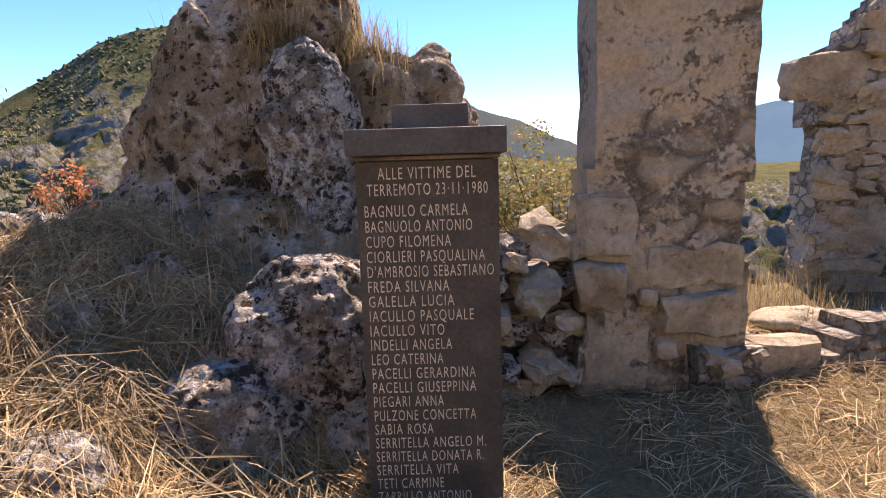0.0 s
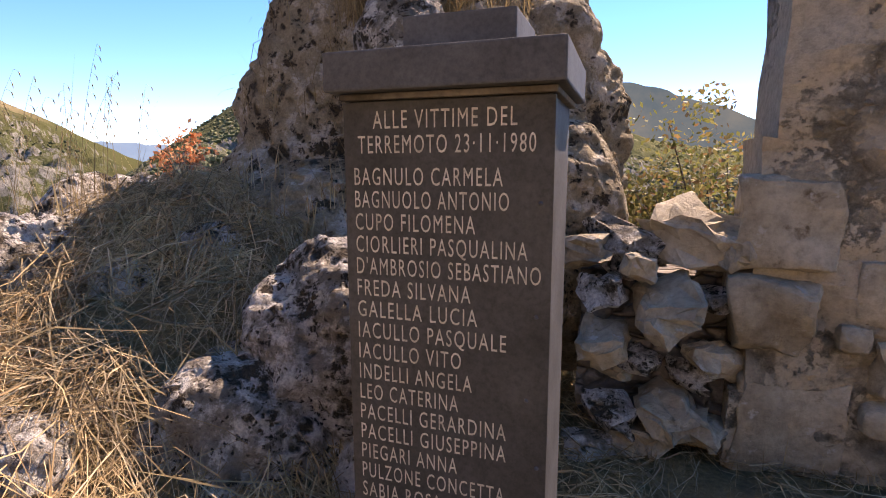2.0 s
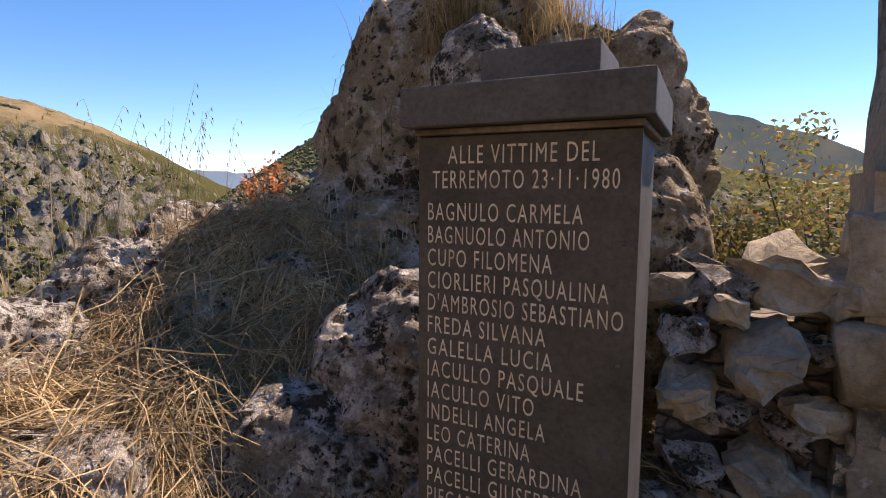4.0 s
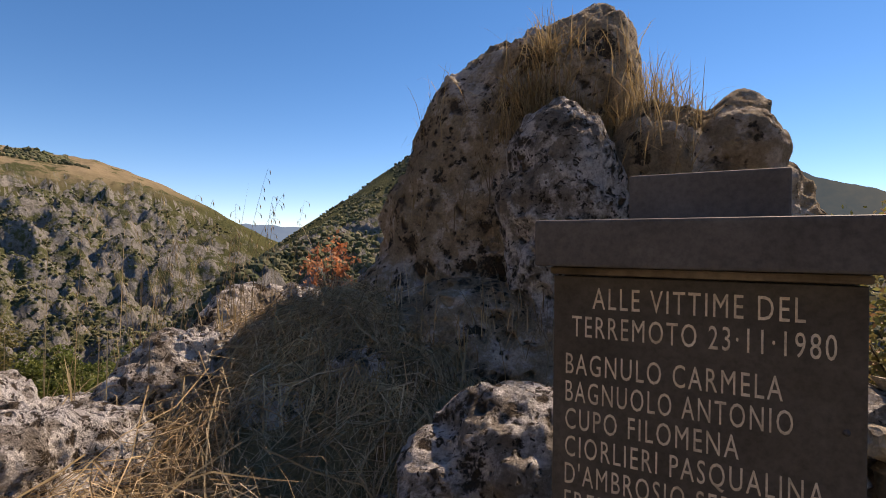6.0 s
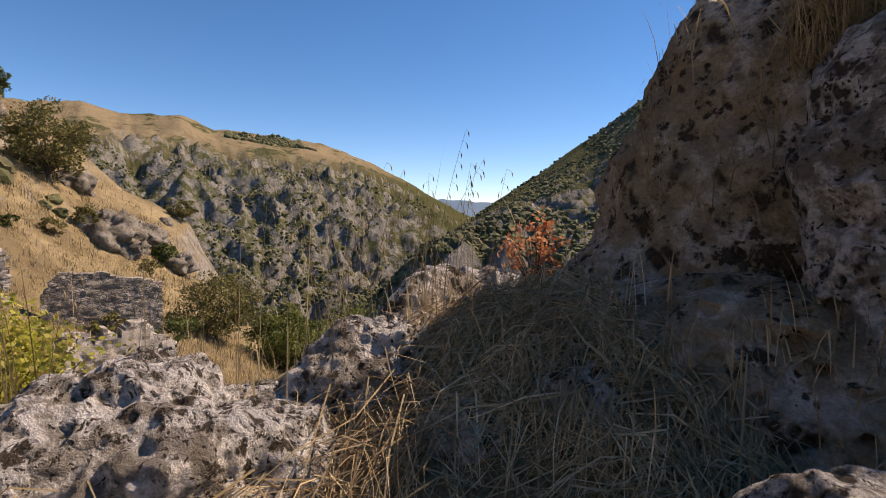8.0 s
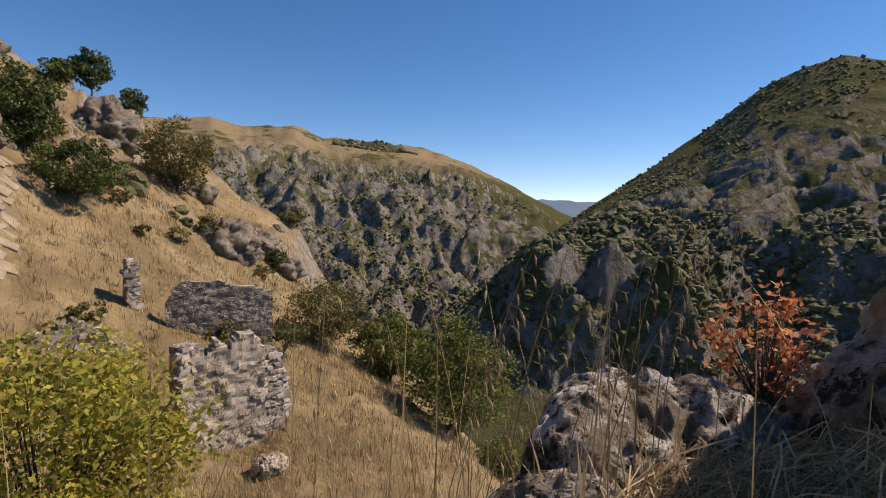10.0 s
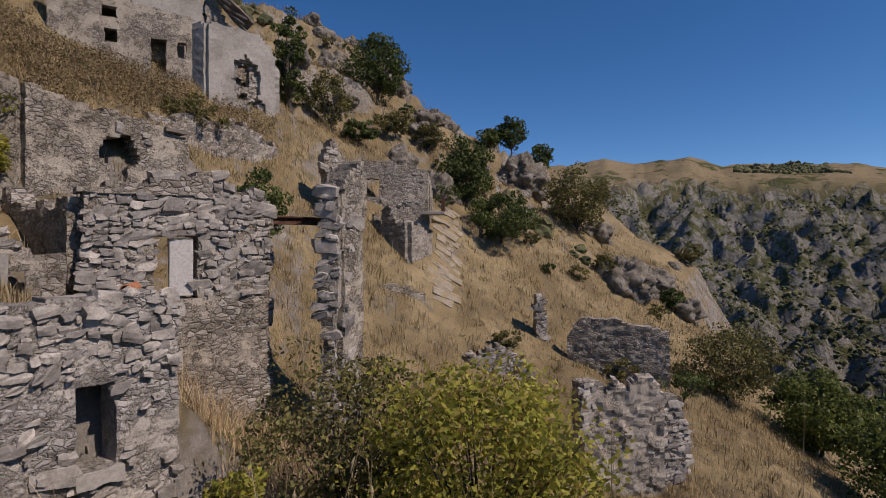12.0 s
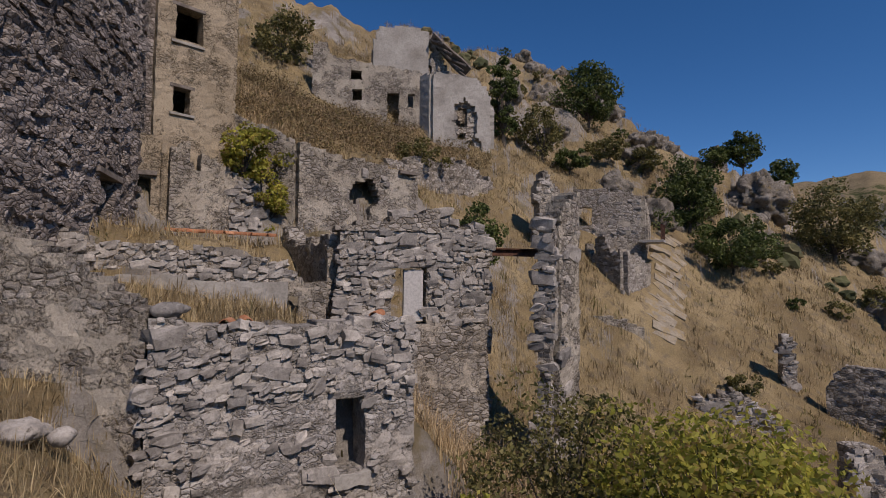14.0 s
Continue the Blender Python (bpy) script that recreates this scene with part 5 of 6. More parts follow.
def spot(bearing, dist):
    """A place by its bearing (degrees to the left of +y) and distance from the brink."""
    return REF[0] - math.sin(radians(bearing)) * dist, REF[1] + math.cos(radians(bearing)) * dist


def leaf_quads(c, size, rnd, aspect=0.55):
    n = len(c)
    u = rnd.normal(size=(n, 3))
    u /= np.linalg.norm(u, axis=1)[:, None]
    w_ = rnd.normal(size=(n, 3))
    w_ -= (w_ * u).sum(1)[:, None] * u
    w_ /= np.linalg.norm(w_, axis=1)[:, None]
    s = size * rnd.uniform(0.6, 1.3, n)[:, None]
    a, b = u * s, w_ * s * aspect
    v = np.stack([c - a, c + b - 0.1 * a, c + a, c - b - 0.1 * a], 1).reshape(-1, 3)
    f = np.arange(4 * n).reshape(n, 4)
    return v, f


def tube(bm, p, q, r0, r1, seg=6):
    p, q = Vector(p), Vector(q)
    m = (q - p).to_track_quat("Z", "Y").to_matrix().to_4x4()
    rings = []
    for c, r in ((p, r0), (q, r1)):
        rings.append([bm.verts.new(c + m.to_3x3() @ Vector((math.cos(2 * math.pi * i / seg) * r, math.sin(2 * math.pi * i / seg) * r, 0))) for i in range(seg)])
    for i in range(seg):
        bm.faces.new((rings[0][i], rings[0][(i + 1) % seg], rings[1][(i + 1) % seg], rings[1][i]))


def plant(name, label, category, x, y, height, width, mat, seed, leaves=3500, leaf=0.09, clumps=40, trunk=0.25, z=None, group=""):
    """Tapered trunk, limbs to each clump, and a crown of many small leaves with gaps."""
    rnd = np.random.RandomState(seed)
    z = land_at(x, y) if z is None else z
    th = empty(name, label, category, group, at=pose(x, y, z))
    cb = height * trunk
    cz, rz, rx = (cb + height) / 2, (height - cb) / 2, width / 2
    d = rnd.normal(size=(clumps, 3))
    d /= np.linalg.norm(d, axis=1)[:, None]
    rr = rnd.uniform(0.35, 1.0, clumps) ** 0.6 * rnd.uniform(0.8, 1.12, clumps)
    c = d * rr[:, None] * np.array((rx, rx, rz)) + np.array((0, 0, cz))
    cs = rnd.uniform(0.16, 0.34, clumps) * min(rx, rz) * 1.15
    k = rnd.randint(0, clumps, leaves)
    off = rnd.normal(size=(leaves, 3))
    off /= np.linalg.norm(off, axis=1)[:, None]
    p = c[k] + off * (cs[k] * rnd.uniform(0.35, 1.0, leaves) ** 0.5)[:, None] * np.array((1.15, 1.15, 0.8))
    v, f = leaf_quads(p, leaf, rnd)
    bm = bmesh.new()
    r0 = max(0.008, height * 0.022)
    fork = Vector((0.05 * rx, 0.03 * rx, max(cb, height * 0.12)))
    tube(bm, (0, 0, -0.3), fork, r0 * 1.3, r0 * 0.85, 8)
    for i in range(0, clumps, 2):
        mid_p = fork.lerp(Vector(c[i]), 0.55) + Vector((0, 0, 0.08 * height * 0.3))
        tube(bm, fork, mid_p, r0 * 0.45, r0 * 0.25, 5)
        tube(bm, mid_p, c[i], r0 * 0.25, r0 * 0.08, 4)
    part("trunk", bm, M_BARK, th)
    part_np("crown", v, f, mat, th)
    return th


def tree(label, bearing, dist, height, width, mat, seed, leaves=4000, leaf=0.14, clumps=46, trunk=0.15, name="tree"):
    x, y = spot(bearing, dist)
    return plant(name, label, "tree" if name == "tree" else "shrub", x, y, height, width, mat, seed, leaves, leaf, clumps, trunk)


tree("dark green broad-leaved tree on the rocky crest", 108.5, 43.3, 5.4, 4.6, M_LEAF_DARK, 1, 7500, 0.12, 60)
tree("grey-green tree on the rocky slope", 113.3, 34, 3.5, 2.6, M_LEAF_OLIVE, 2, 4000, 0.09)
tree("dark ivy-grown tree beside the upper house", 117.4, 33.2, 6.2, 1.9, M_LEAF_DARK, 3, 6000, 0.09, 60, 0.02)
tree("dense dark green tree on the hillside", 99.0, 36.4, 4.4, 3.4, M_LEAF_DARK, 4, 7500, 0.10, 60, 0.04)
tree("round green tree on the hillside", 95.4, 34.4, 3.3, 4.8, M_LEAF_DARK, 5, 8500, 0.09, 70, 0.03)
tree("olive-brown tree standing over a rock face", 87.6, 45.6, 5.6, 5.0, M_LEAF_OLIVE, 6, 9500, 0.11, 70, 0.04)
tree("slender green tree on the crest", 94.3, 55, 3.8, 3.2, M_LEAF_DARK, 7, 3500, 0.13)
tree("small dark tree on the crest", 91.3, 59, 3.0, 2.6, M_LEAF_DARK, 8, 2500, 0.13)
tree("low dark tree on the crest", 96.8, 54, 2.4, 2.6, M_LEAF_DARK, 18, 2200, 0.13)
tree("wide grey-green shrub on the slope edge", 73.8, 28.5, 3.5, 4.4, M_LEAF_OLIVE, 9, 9500, 0.075, 80, 0.03, "shrub")
tree("bright green bush on the slope edge", 66.6, 30, 3.8, 4.2, M_LEAF_GREEN, 10, 9500, 0.10, 80, 0.04)
tree("large dark green tree below the slope", 59.1, 25, 5.2, 5.2, M_LEAF_GREEN, 11, 13000, 0.09, 90, 0.06)
tree("dark green bush at the foot of the slope", 54.0, 22, 1.8, 2.4, M_LEAF_GREEN, 12, 5000, 0.06, 50, 0.05, "shrub")
tree("green bush in the grass", 84.7, 40.7, 1.7, 2.2, M_LEAF_OLIVE, 13, 2000, 0.09, 30, 0.03, "shrub")
tree("green bush in the grass", 78.3, 43, 1.9, 1.8, M_LEAF_DARK, 14, 2000, 0.09, 30, 0.03, "shrub")
tree("green bush on a rock knob", 76.9, 58, 2.0, 2.6, M_LEAF_OLIVE, 15, 2000, 0.11, 30, 0.03, "shrub")
tree("green shrub growing inside the roofless house", 120.6, 19.8, 2.9, 2.3, M_LEAF_DARK, 16, 5000, 0.07, 44, 0.05, "shrub")
tree("dark shrub above the upper terrace", 141.0, 32, 2.9, 3.8, M_LEAF_OLIVE, 17, 4000, 0.10, 40, 0.03, "shrub")
tree("green shrub behind the far house", 110.5, 34.5, 1.7, 2.6, M_LEAF_DARK, 19, 3000, 0.09, 34, 0.02, "shrub")
tree("green shrub behind the far house", 106.6, 38, 1.7, 3.0, M_LEAF_OLIVE, 20, 3000, 0.09, 34, 0.02, "shrub")
tree("olive shrub on the rocky hillside", 103.0, 40, 1.8, 2.6, M_LEAF_OLIVE, 21, 2500, 0.09, 30, 0.02, "shrub")
tree("brownish shrub below the retaining bank", 126.5, 24, 1.7, 2.6, M_LEAF_OLIVE, 22, 3000, 0.07, 34, 0.02, "shrub")
plant("shrub", "yellow-green climbing shrub over the broken wall", "shrub", -12.3, -12.3, 3.6, 1.7, M_LEAF_LIME, 31, 5000, 0.07, 44, 0.02, 2.9)
plant("shrub", "yellow-green climbing shrub over the broken wall", "shrub", -11.6, -12.2, 2.0, 1.5, M_LEAF_LIME, 32, 3000, 0.07, 34, 0.02, 4.9)
plant("bush", "large yellow-green bush with dry brown branches", "shrub", -9.0, 0.75, 3.2, 3.2, M_LEAF_LIME, 33, 16000, 0.05, 130, 0.02)
plant("bush", "sprawling brownish green bush beside the yellow one", "shrub", -9.6, -1.5, 2.9, 2.7, M_LEAF_OLIVE, 34, 9000, 0.045, 80, 0.02)
plant("bush", "small bright green bush below the wall", "shrub", -7.3, -1.9, 1.1, 0.9, M_LEAF_LIME, 35, 1500, 0.05, 24, 0.02, -1.6)
plant("shrub", "leafy shrub with reddish stems behind the rubble", "shrub", 1.15, 5.4, 2.3, 2.0, M_LEAF_MIXED, 36, 9000, 0.024, 90, 0.02, -0.5)
plant("shrub", "leafy shrub behind the rubble", "shrub", 0.45, 5.2, 1.9, 1.3, M_LEAF_OLIVE, 37, 3000, 0.03, 44, 0.02, -0.5)
plant("shrub", "small orange-red leaved shrub against the rock", "shrub", -2.84, 4.08, 0.60, 0.42, M_LEAF_RED, 38, 620, 0.019, 80, 0.02, 1.08)

shrub_rnd = random.Random(31)
for k in range(26):
    b_, d_ = (shrub_rnd.uniform(92, 117), shrub_rnd.uniform(34, 56)) if k < 16 else (shrub_rnd.uniform(74, 104), shrub_rnd.uniform(22, 40))
    q_ = shrub_rnd.uniform(0.6, 1.5)
    tree("low shrub scattered on the dry hillside", b_, d_, q_, q_ * 1.4, (M_LEAF_OLIVE, M_LEAF_DARK, M_LEAF_OLIVE)[k % 3], 300 + k, 900, 0.07, 20, 0.02, "shrub")


def blades(x, y, z, height, rnd, width=0.004, lean=0.35, flat=False):
    """Bent grass blades as tapering strips."""
    n = len(x)
    h = height * rnd.uniform(0.5, 1.3, n)
    a = rnd.uniform(0, 2 * math.pi, n)
    dirx, diry = np.cos(a), np.sin(a)
    l = np.abs(rnd.normal(0, lean, n)) if not flat else rnd.uniform(1.1, 1.5, n)
    base = np.stack([x, y, z], 1)
    side = np.stack([-diry, dirx, 0 * a], 1) * (width * rnd.uniform(0.6, 1.4, n))[:, None]
    pts = []
    for t, wd in ((0.0, 1.0), (0.4, 0.85), (0.75, 0.55), (1.0, 0.0)):
        ang = l * (0.5 + 0.7 * t)
        p = base + np.stack([dirx * np.sin(ang), diry * np.sin(ang), np.cos(ang)], 1) * (h * t)[:, None]
        pts.append((p, wd))
    v = np.stack([pts[0][0] - side, pts[0][0] + side, pts[1][0] - side * 0.85, pts[1][0] + side * 0.85, pts[2][0] - side * 0.55, pts[2][0] + side * 0.55, pts[3][0]], 1).reshape(-1, 3)
    o = np.arange(n)[:, None] * 7
    quads = np.concatenate([o + np.array((0, 1, 3, 2)), o + np.array((2, 3, 5, 4))]).tolist()
    return v, quads + (o + np.array((4, 5, 6))).tolist()


def grass(name, label, x, y, height, width, lean, mat, seed, flat=False, z=None):
    rnd = np.random.RandomState(seed)
    z = land(x, y) if z is None else z
    v, f = blades(x, y, z - 0.015, height, rnd, width, lean, flat)
    return tagged(new(name, mesh_of(name, v, f, mat)), label, "grass", kind="stuff")


def scatter(n, x0, x1, y0, y1, seed, clump=0.8, thresh=0.0):
    rnd = np.random.RandomState(seed)
    x, y = rnd.uniform(x0, x1, n), rnd.uniform(y0, y1, n)
    keep = vnoise(np.stack([x * clump, y * clump, 0 * x + seed], 1), seed) > thresh
    on_path = (np.abs((y + 3.1) - 0.145 * (x + 24.5)) < 0.7) & (x < -24) & (x > -36)
    keep &= ~on_path
    return x[keep], y[keep]


def straw(name, label, x, y, length, width, mat, seed, lift=0.06):
    """Fallen straw: long bent strips that lie over the lie of the land and over one another."""
    rnd = np.random.RandomState(seed)
    n = len(x)
    a = 2.6 * fbm(np.stack([x * 1.7, y * 1.7, 0 * x], 1), 2, seed) + rnd.normal(0, 0.9, n)
    bend, L = rnd.normal(0, 0.55, n), length * rnd.uniform(0.35, 1.35, n)
    roll, wid = rnd.uniform(-1.2, 1.2, n), width * rnd.uniform(0.5, 1.5, n)
    mound = lift * rnd.uniform(0.1, 1.0, n)
    px, py = x.copy(), y.copy()
    rows = []
    for k in range(4):
        ang = a + bend * k / 3
        if k:
            px, py = px + np.cos(ang) * L / 3, py + np.sin(ang) * L / 3
        z = land(px, py) + mound + rnd.normal(0, 0.25 * lift, n) + (0.3 * lift if k in (1, 2) else 0)
        side = np.stack([-np.sin(ang) * np.cos(roll), np.cos(ang) * np.cos(roll), np.sin(roll)], 1) * (wid * (1.0, 0.9, 0.7, 0.25)[k])[:, None]
        c = np.stack([px, py, z], 1)
        rows += [c - side, c + side]
    v = np.stack(rows, 1).reshape(-1, 3)
    o = np.arange(n)[:, None] * 8
    f = np.concatenate([o + np.array((q, q + 1, q + 3, q + 2)) for q in (0, 2, 4)])
    return tagged(new(name, mesh_of(name, v, f, mat)), label, "grass", kind="stuff")


# terrace
x, y = scatter(26000, -3.0, 4.2, -0.6, 4.8, 1, 1.3, -0.75)
straw("matted_grass", "flattened dry grass and straw on the terrace", x, y, 0.26, 0.0022, M_THATCH, 2, 0.05)
x, y = scatter(17000, -3.1, -0.2, 1.3, 4.3, 3, 1.9, -0.15)
straw("matted_grass", "thick mat of fallen straw on the bank below the rock", x, y, 0.38, 0.0024, M_THATCH, 4, 0.12)
x, y = scatter(900, -3.0, 0.2, 1.2, 3.6, 15, 1.6, -0.7)
straw("loose_straw", "long pale broken stalks strewn over the bank", x, y, 0.7, 0.0030, M_STRAW, 16, 0.16)
x, y = scatter(4000, -3.4, 4.0, 0.8, 5.5, 5, 1.0, 0.1)
grass("dry_grass", "upright dry grass stalks on the terrace", x, y, 0.18, 0.0018, 0.7, M_STRAW, 6)
x, y = scatter(600, -3.1, -1.0, 2.9, 4.3, 7, 0.8, -0.3)
grass("dry_grass", "dry grass along the foot of the rock", x, y, 0.34, 0.0022, 0.95, M_THATCH, 8)
x, y = scatter(5000, 1.6, 6.0, 3.6, 8.0, 9, 0.9, -0.4)
grass("dry_grass", "golden dry grass behind the low wall", x, y, 0.34, 0.003, 0.5, M_STRAW, 10)
# tall oat stalks on the brink
rnd0 = np.random.RandomState(77)
bx = np.concatenate([rnd0.normal(-3.0, 0.2, 240), rnd0.normal(-3.3, 0.45, 200)])
by = np.concatenate([rnd0.uniform(2.6, 4.6, 240), rnd0.uniform(0.2, 5.0, 200)])
grass("wild_oats", "tall dry wild oat stalks on the brink", bx, by, 0.85, 0.0026, 0.25, M_STRAW, 12, False, np.maximum(land(bx, by), 0.1))
rnd2 = np.random.RandomState(78)
ox, oy = rnd2.normal(-3.9, 0.35, 420), rnd2.uniform(0.5, 6.0, 420)
grass("wild_oats", "tall dry wild oat stalks on the slope under the brink", ox, oy, 1.05, 0.0028, 0.22, M_STRAW, 13, False, land(ox, oy))


def oat_stalk(x, y, z, height, bend, turn, seed):
    """One dry oat: a thin bowed stem with hanging spikelets near its tip."""
    rnd = random.Random(seed)
    th = empty("oat_stalk", "tall dry wild oat stalk with hanging seed husks", "grass stalk", "oat stalks on the brink", at=pose(x, y, z, 0, 0, turn))
    bm = bmesh.new()
    pts = [Vector((bend * t * t, 0, height * (t - 0.12 * bend * t * t))) for t in [i / 10.0 for i in range(11)]]
    rings = []
    for i, p in enumerate(pts):
        r = 0.0024 - 0.00018 * i
        rings.append([bm.verts.new(p + Vector((math.cos(a) * r, math.sin(a) * r, 0))) for a in (0, 1.257, 2.513, 3.770, 5.027)])
    for lo, hi in zip(rings, rings[1:]):
        for i in range(5):
            bm.faces.new((lo[i], lo[(i + 1) % 5], hi[(i + 1) % 5], hi[i]))
    part("stem", bm, M_STRAW, th)
    for k in range(9):
        t = 0.62 + 0.38 * k / 8
        p = Vector((bend * t * t, 0, height * (t - 0.12 * bend * t * t)))
        side = 1 if k % 2 else -1
        bm = bmesh.new()
        tip = p + Vector((0.01 + 0.01 * rnd.random(), side * (0.018 + 0.01 * rnd.random()), -0.012))
        tube(bm, p, tip, 0.0006, 0.0006, 4)
        tube(bm, tip, tip + Vector((0.004, side * 0.003, -0.012)), 0.001, 0.0036, 5)
        tube(bm, tip + Vector((0.004, side * 0.003, -0.012)), tip + Vector((0.007, side * 0.006, -0.034)), 0.0036, 0.0003, 5)
        part("spikelet", bm, M_STRAW, th)
    return th


oat_rnd = random.Random(6)
for k in range(34):
    if k < 26:
        x, y = oat_rnd.uniform(-3.15, -2.55), oat_rnd.uniform(2.2, 3.5)
    else:
        x, y = oat_rnd.uniform(-3.3, -2.7), oat_rnd.uniform(0.9, 1.6)
    hgt = oat_rnd.uniform(0.8, 1.2)
    oat_stalk(x, y, land_at(x, y) - 0.02, hgt, oat_rnd.uniform(0.05, 0.4), oat_rnd.uniform(0, 360), k)

# tufts on the rock
V = OUTCROP[0]
N_ = np.random.RandomState(5)
def on_rock(x0, x1, y0, y1, z0, z1, n, verts=V):
    m = np.nonzero((verts[:, 0] > x0) & (verts[:, 0] < x1) & (verts[:, 1] > y0) & (verts[:, 1] < y1) & (verts[:, 2] > z0) & (verts[:, 2] < z1))[0]
    q = verts[N_.choice(m, n)] + N_.normal(0, 0.02, (n, 3))
    return q
for q, hgt, sd in ((on_rock(-1.45, -0.4, 3.7, 4.5, 2.25, 2.85, 1500), 0.30, 21), (on_rock(-2.3, -1.3, 3.6, 4.9, 1.6, 2.7, 140), 0.34, 22), (on_rock(-2.6, -0.6, 2.9, 3.9, 0.5, 1.3, 420), 0.30, 23),
                  (on_rock(-0.75, -0.2, 3.9, 4.9, 2.0, 2.6, 450), 0.30, 24)):
    grass("dry_grass", "tufts of dry golden grass growing on the rock", q[:, 0], q[:, 1], hgt, 0.0026, 0.95, M_STRAW if sd != 23 else M_THATCH, sd, False, q[:, 2])

# village slopes
x, y = scatter(60000, -19, -2.6, -8, 12, 31, 0.5, -0.35)
grass("dry_grass", "knee-high dry grass on the slope below the brink", x, y, 0.34, 0.0055, 0.8, M_STRAW, 32)
x, y = scatter(40000, -46, -17, -14, 16, 33, 0.5, -0.45)
grass("dry_grass", "dry golden grass on the village slope", x, y, 0.27, 0.009, 1.0, M_STRAW, 34)
x, y = scatter(34000, -36, -8, -26, -11, 35, 0.5, -0.4)
grass("dry_grass", "tall brown grass on the upper terraces", x, y, 0.36, 0.009, 1.0, M_STRAW, 36)
x, y = scatter(36000, -80, -40, -40, 18, 37, 0.25, -0.3)
grass("dry_grass", "dry grass on the far hillside", x, y, 0.32, 0.016, 0.9, M_STRAW, 38)
x, y = scatter(5000, -9, -3, -9.5, -4.5, 39, 0.7, -0.4)
grass("dry_grass", "dry grass on the wall tops and terrace", x, y, 0.26, 0.004, 0.5, M_STRAW, 40)
x, y = scatter(15000, -27, -13.5, -18.5, -12.6, 41, 0.7, -0.5)
grass("dead_weeds", "brown dry weeds hanging over the upper terrace", x, y, 0.42, 0.007, 1.1, M_THATCH, 42)
ru = np.random.RandomState(63)
ux, uy = scatter(1500, -28, -12, -21, -12.4, 64, 0.5, -0.2)
uz = land(ux, uy)
ku = np.repeat(np.arange(len(ux)), 40)
cu_ = np.stack([ux, uy, uz + 0.3], 1)[ku] + ru.normal(size=(len(ku), 3)) * np.array((0.32, 0.32, 0.2))
v_, f_ = leaf_quads(cu_, 0.06, ru, 0.35)
tagged(new("dead_weeds", mesh_of("dead_weeds", v_, f_, M_BROWNWEED)), "bushy brown withered weeds on the upper terrace", "weeds", kind="stuff")
rw = np.random.RandomState(61)
for lab, mt, count, seed_, per, hgt, wid, edge in (("golden tufts of dry grass all over the slope", M_STRAW, 8500, 65, 9, 0.40, 0.010, -0.3), ("brown withered weeds scattered through the dry grass", M_BROWNWEED, 4200, 66, 9, 0.36, 0.012, -0.05),
                                                   ("low olive weeds scattered through the dry grass", M_LEAF_OLIVE, 2600, 67, 9, 0.28, 0.014, 0.1)):
    wx, wy = rw.uniform(-52, -5, count), rw.uniform(-28, 14, count)
    keep_w = (fbm(np.stack([wx * 0.2, wy * 0.2, 0 * wx], 1), 3, seed_) > edge) & ~((np.abs((wy + 3.1) - 0.145 * (wx + 24.5)) < 1.0) & (wx < -24) & (wx > -36))
    wx, wy = np.repeat(wx[keep_w], per), np.repeat(wy[keep_w], per)
    wx, wy = wx + rw.normal(0, 0.11, len(wx)), wy + rw.normal(0, 0.11, len(wy))
    grass("weeds" if mt != M_STRAW else "grass_tufts", lab, wx, wy, hgt, wid, 0.9, mt, seed_)
rb = np.random.RandomState(44)
x, y = rb.uniform(-13.3, -10.2, 2200), rb.uniform(-6.4, -2.6, 2200)
grass("dead_weeds", "tangle of brown dead weeds at the wall foot", x, y, 1.0, 0.006, 0.7, M_THATCH, 45)


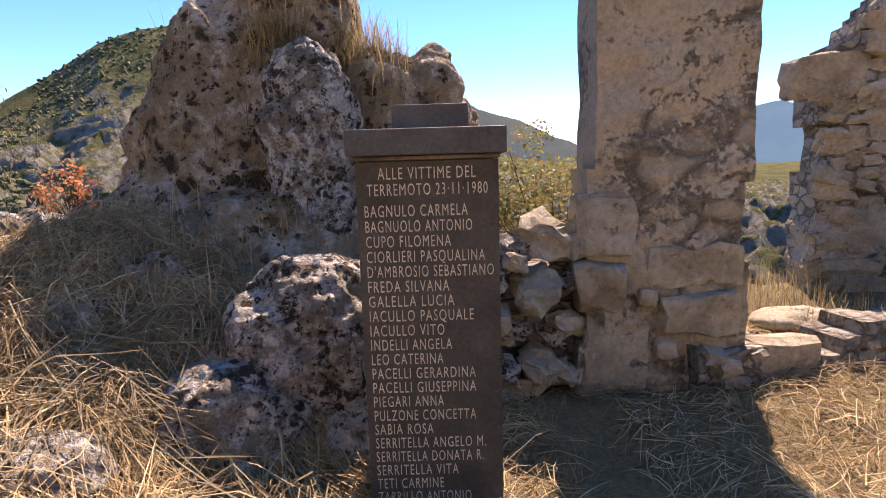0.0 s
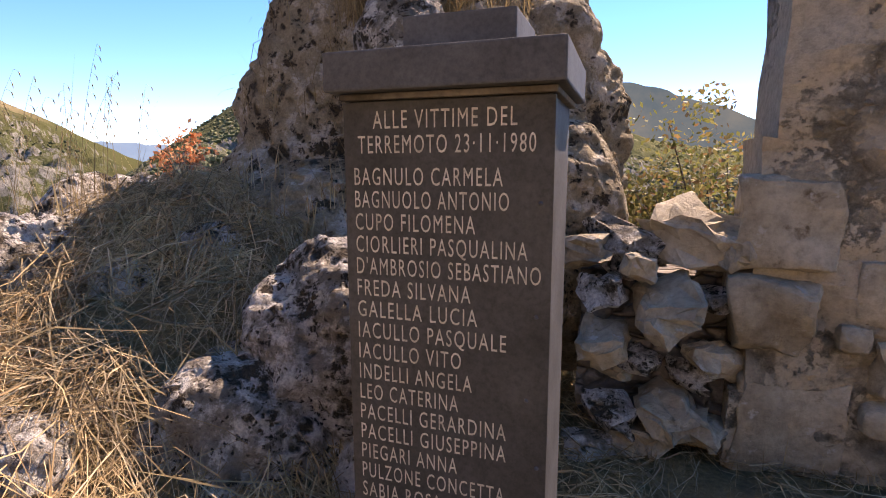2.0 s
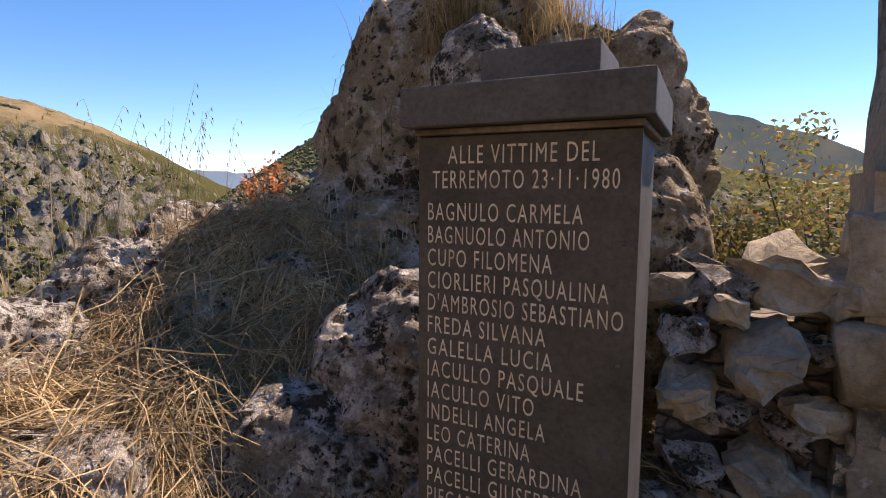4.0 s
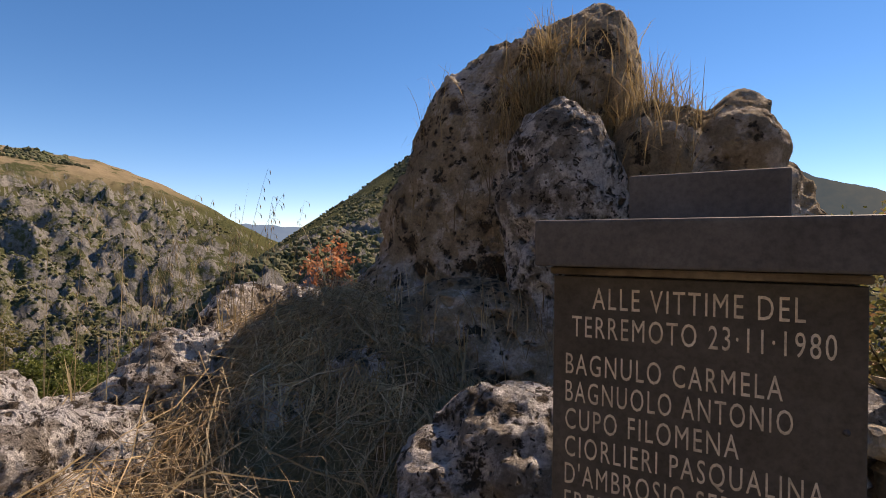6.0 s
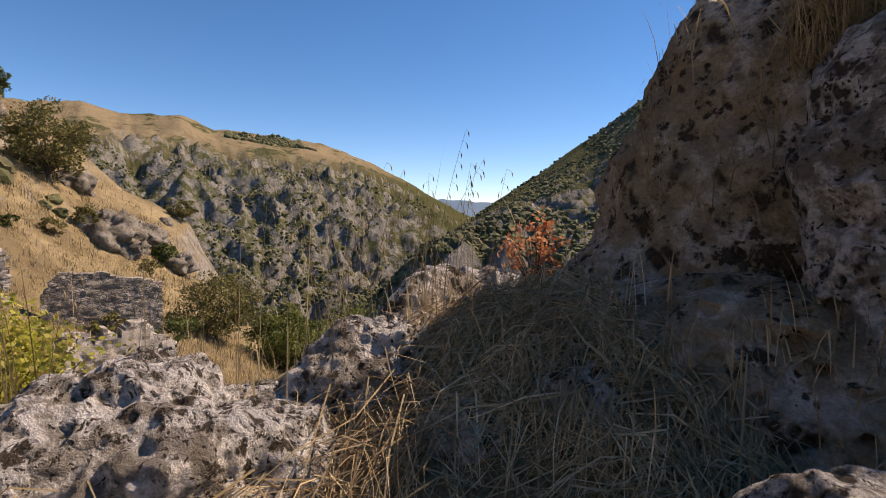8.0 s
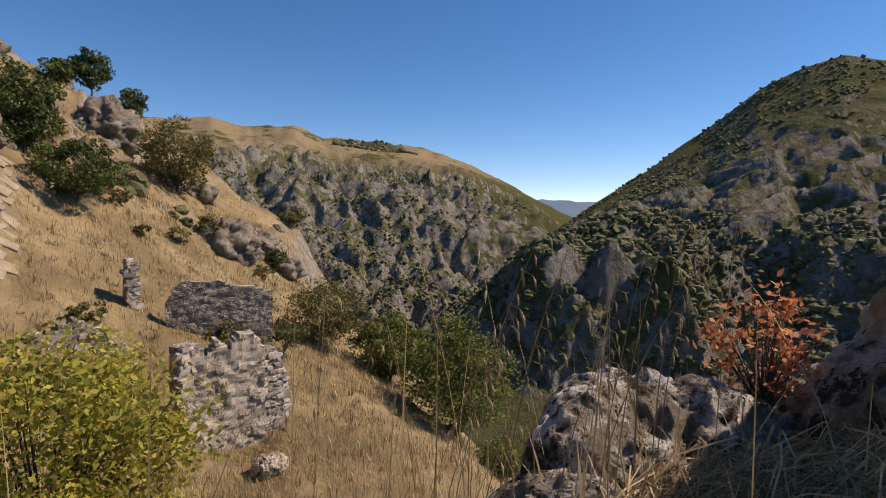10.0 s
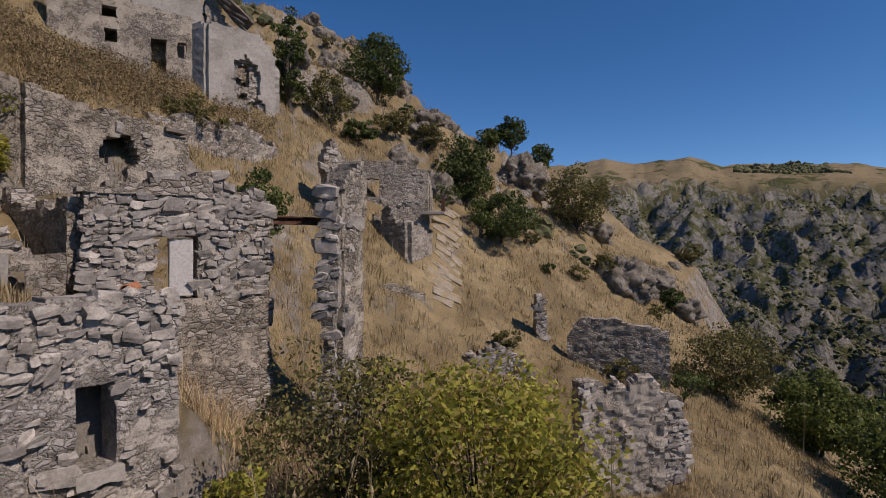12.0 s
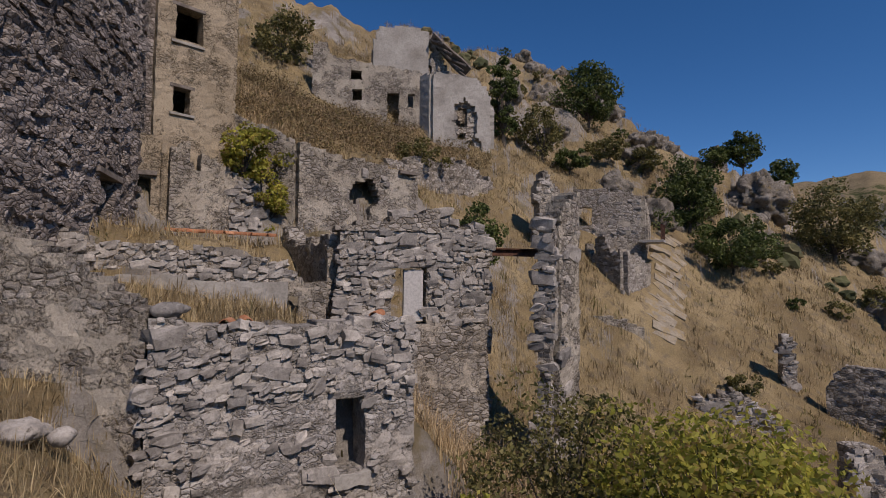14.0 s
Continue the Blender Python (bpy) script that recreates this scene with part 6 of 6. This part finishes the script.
def clumps_far(name, label, x, y, size, mat, seed, fine=1):
    """Shrubs too far off to tell apart: small uneven lumps."""
    rnd = np.random.RandomState(seed)
    bm = bmesh.new()
    bmesh.ops.create_icosphere(bm, subdivisions=fine, radius=1.0)
    uv = np.array([v.co[:] for v in bm.verts])
    uf = np.array([[v.index for v in f.verts] for f in bm.faces])
    bm.free()
    n = len(x)
    s = size * rnd.uniform(0.5, 1.4, n)
    z = land(x, y)
    v = uv[None] * (1 + 0.2 * rnd.normal(size=(n, len(uv), 1))) * s[:, None, None] * np.array((1, 1, 0.85))
    v = v + np.stack([x, y, z + 0.25 * s], 1)[:, None]
    f = uf[None] + (np.arange(n) * len(uv))[:, None, None]
    return tagged(new(name, mesh_of(name, v.reshape(-1, 3), f.reshape(-1, 3), mat)), label, "shrubs", kind="stuff")


def polar(n, th0, th1, r0, r1, seed, scale=0.012, thresh=0.0):
    rnd = np.random.RandomState(seed)
    th, r = np.radians(rnd.uniform(th0, th1, n)), np.exp(rnd.uniform(math.log(r0), math.log(r1), n))
    x, y = -0.8 - np.sin(th) * r, 1.2 + np.cos(th) * r
    keep = fbm(np.stack([x * scale, y * scale, 0 * x], 1), 3, seed) > thresh
    return x[keep], y[keep]


x, y = polar(18000, -14, 60, 185, 600, 51, 0.02, -0.3)
clumps_far("scrub", "dense green scrub on the wooded hill", x, y, 1.5, M_SCRUB, 52)
x, y = polar(14000, 50, 104, 330, 850, 53, 0.012, -0.05)
clumps_far("scrub", "green scrub on the cliffs of the bare range", x, y, 1.6, M_SCRUB, 54)
x, y = polar(500, 62, 73, 1330, 1480, 55, 0.004, -0.1)
clumps_far("scrub", "dark tree line along the bare ridge", x, y, 5.0, M_SCRUB, 56)
x, y = polar(4200, 18, 80, 85, 215, 57, 0.03, 0.0)
clumps_far("scrub", "green bushes filling the gorge head", x, y, 1.1, M_SCRUB_DARK, 58, 2)
x, y = polar(500, 86, 125, 40, 75, 59, 0.08, 0.15)
clumps_far("scrub", "scattered low shrubs on the rocky hillside", x, y, 0.5, M_SCRUB, 60, 2)
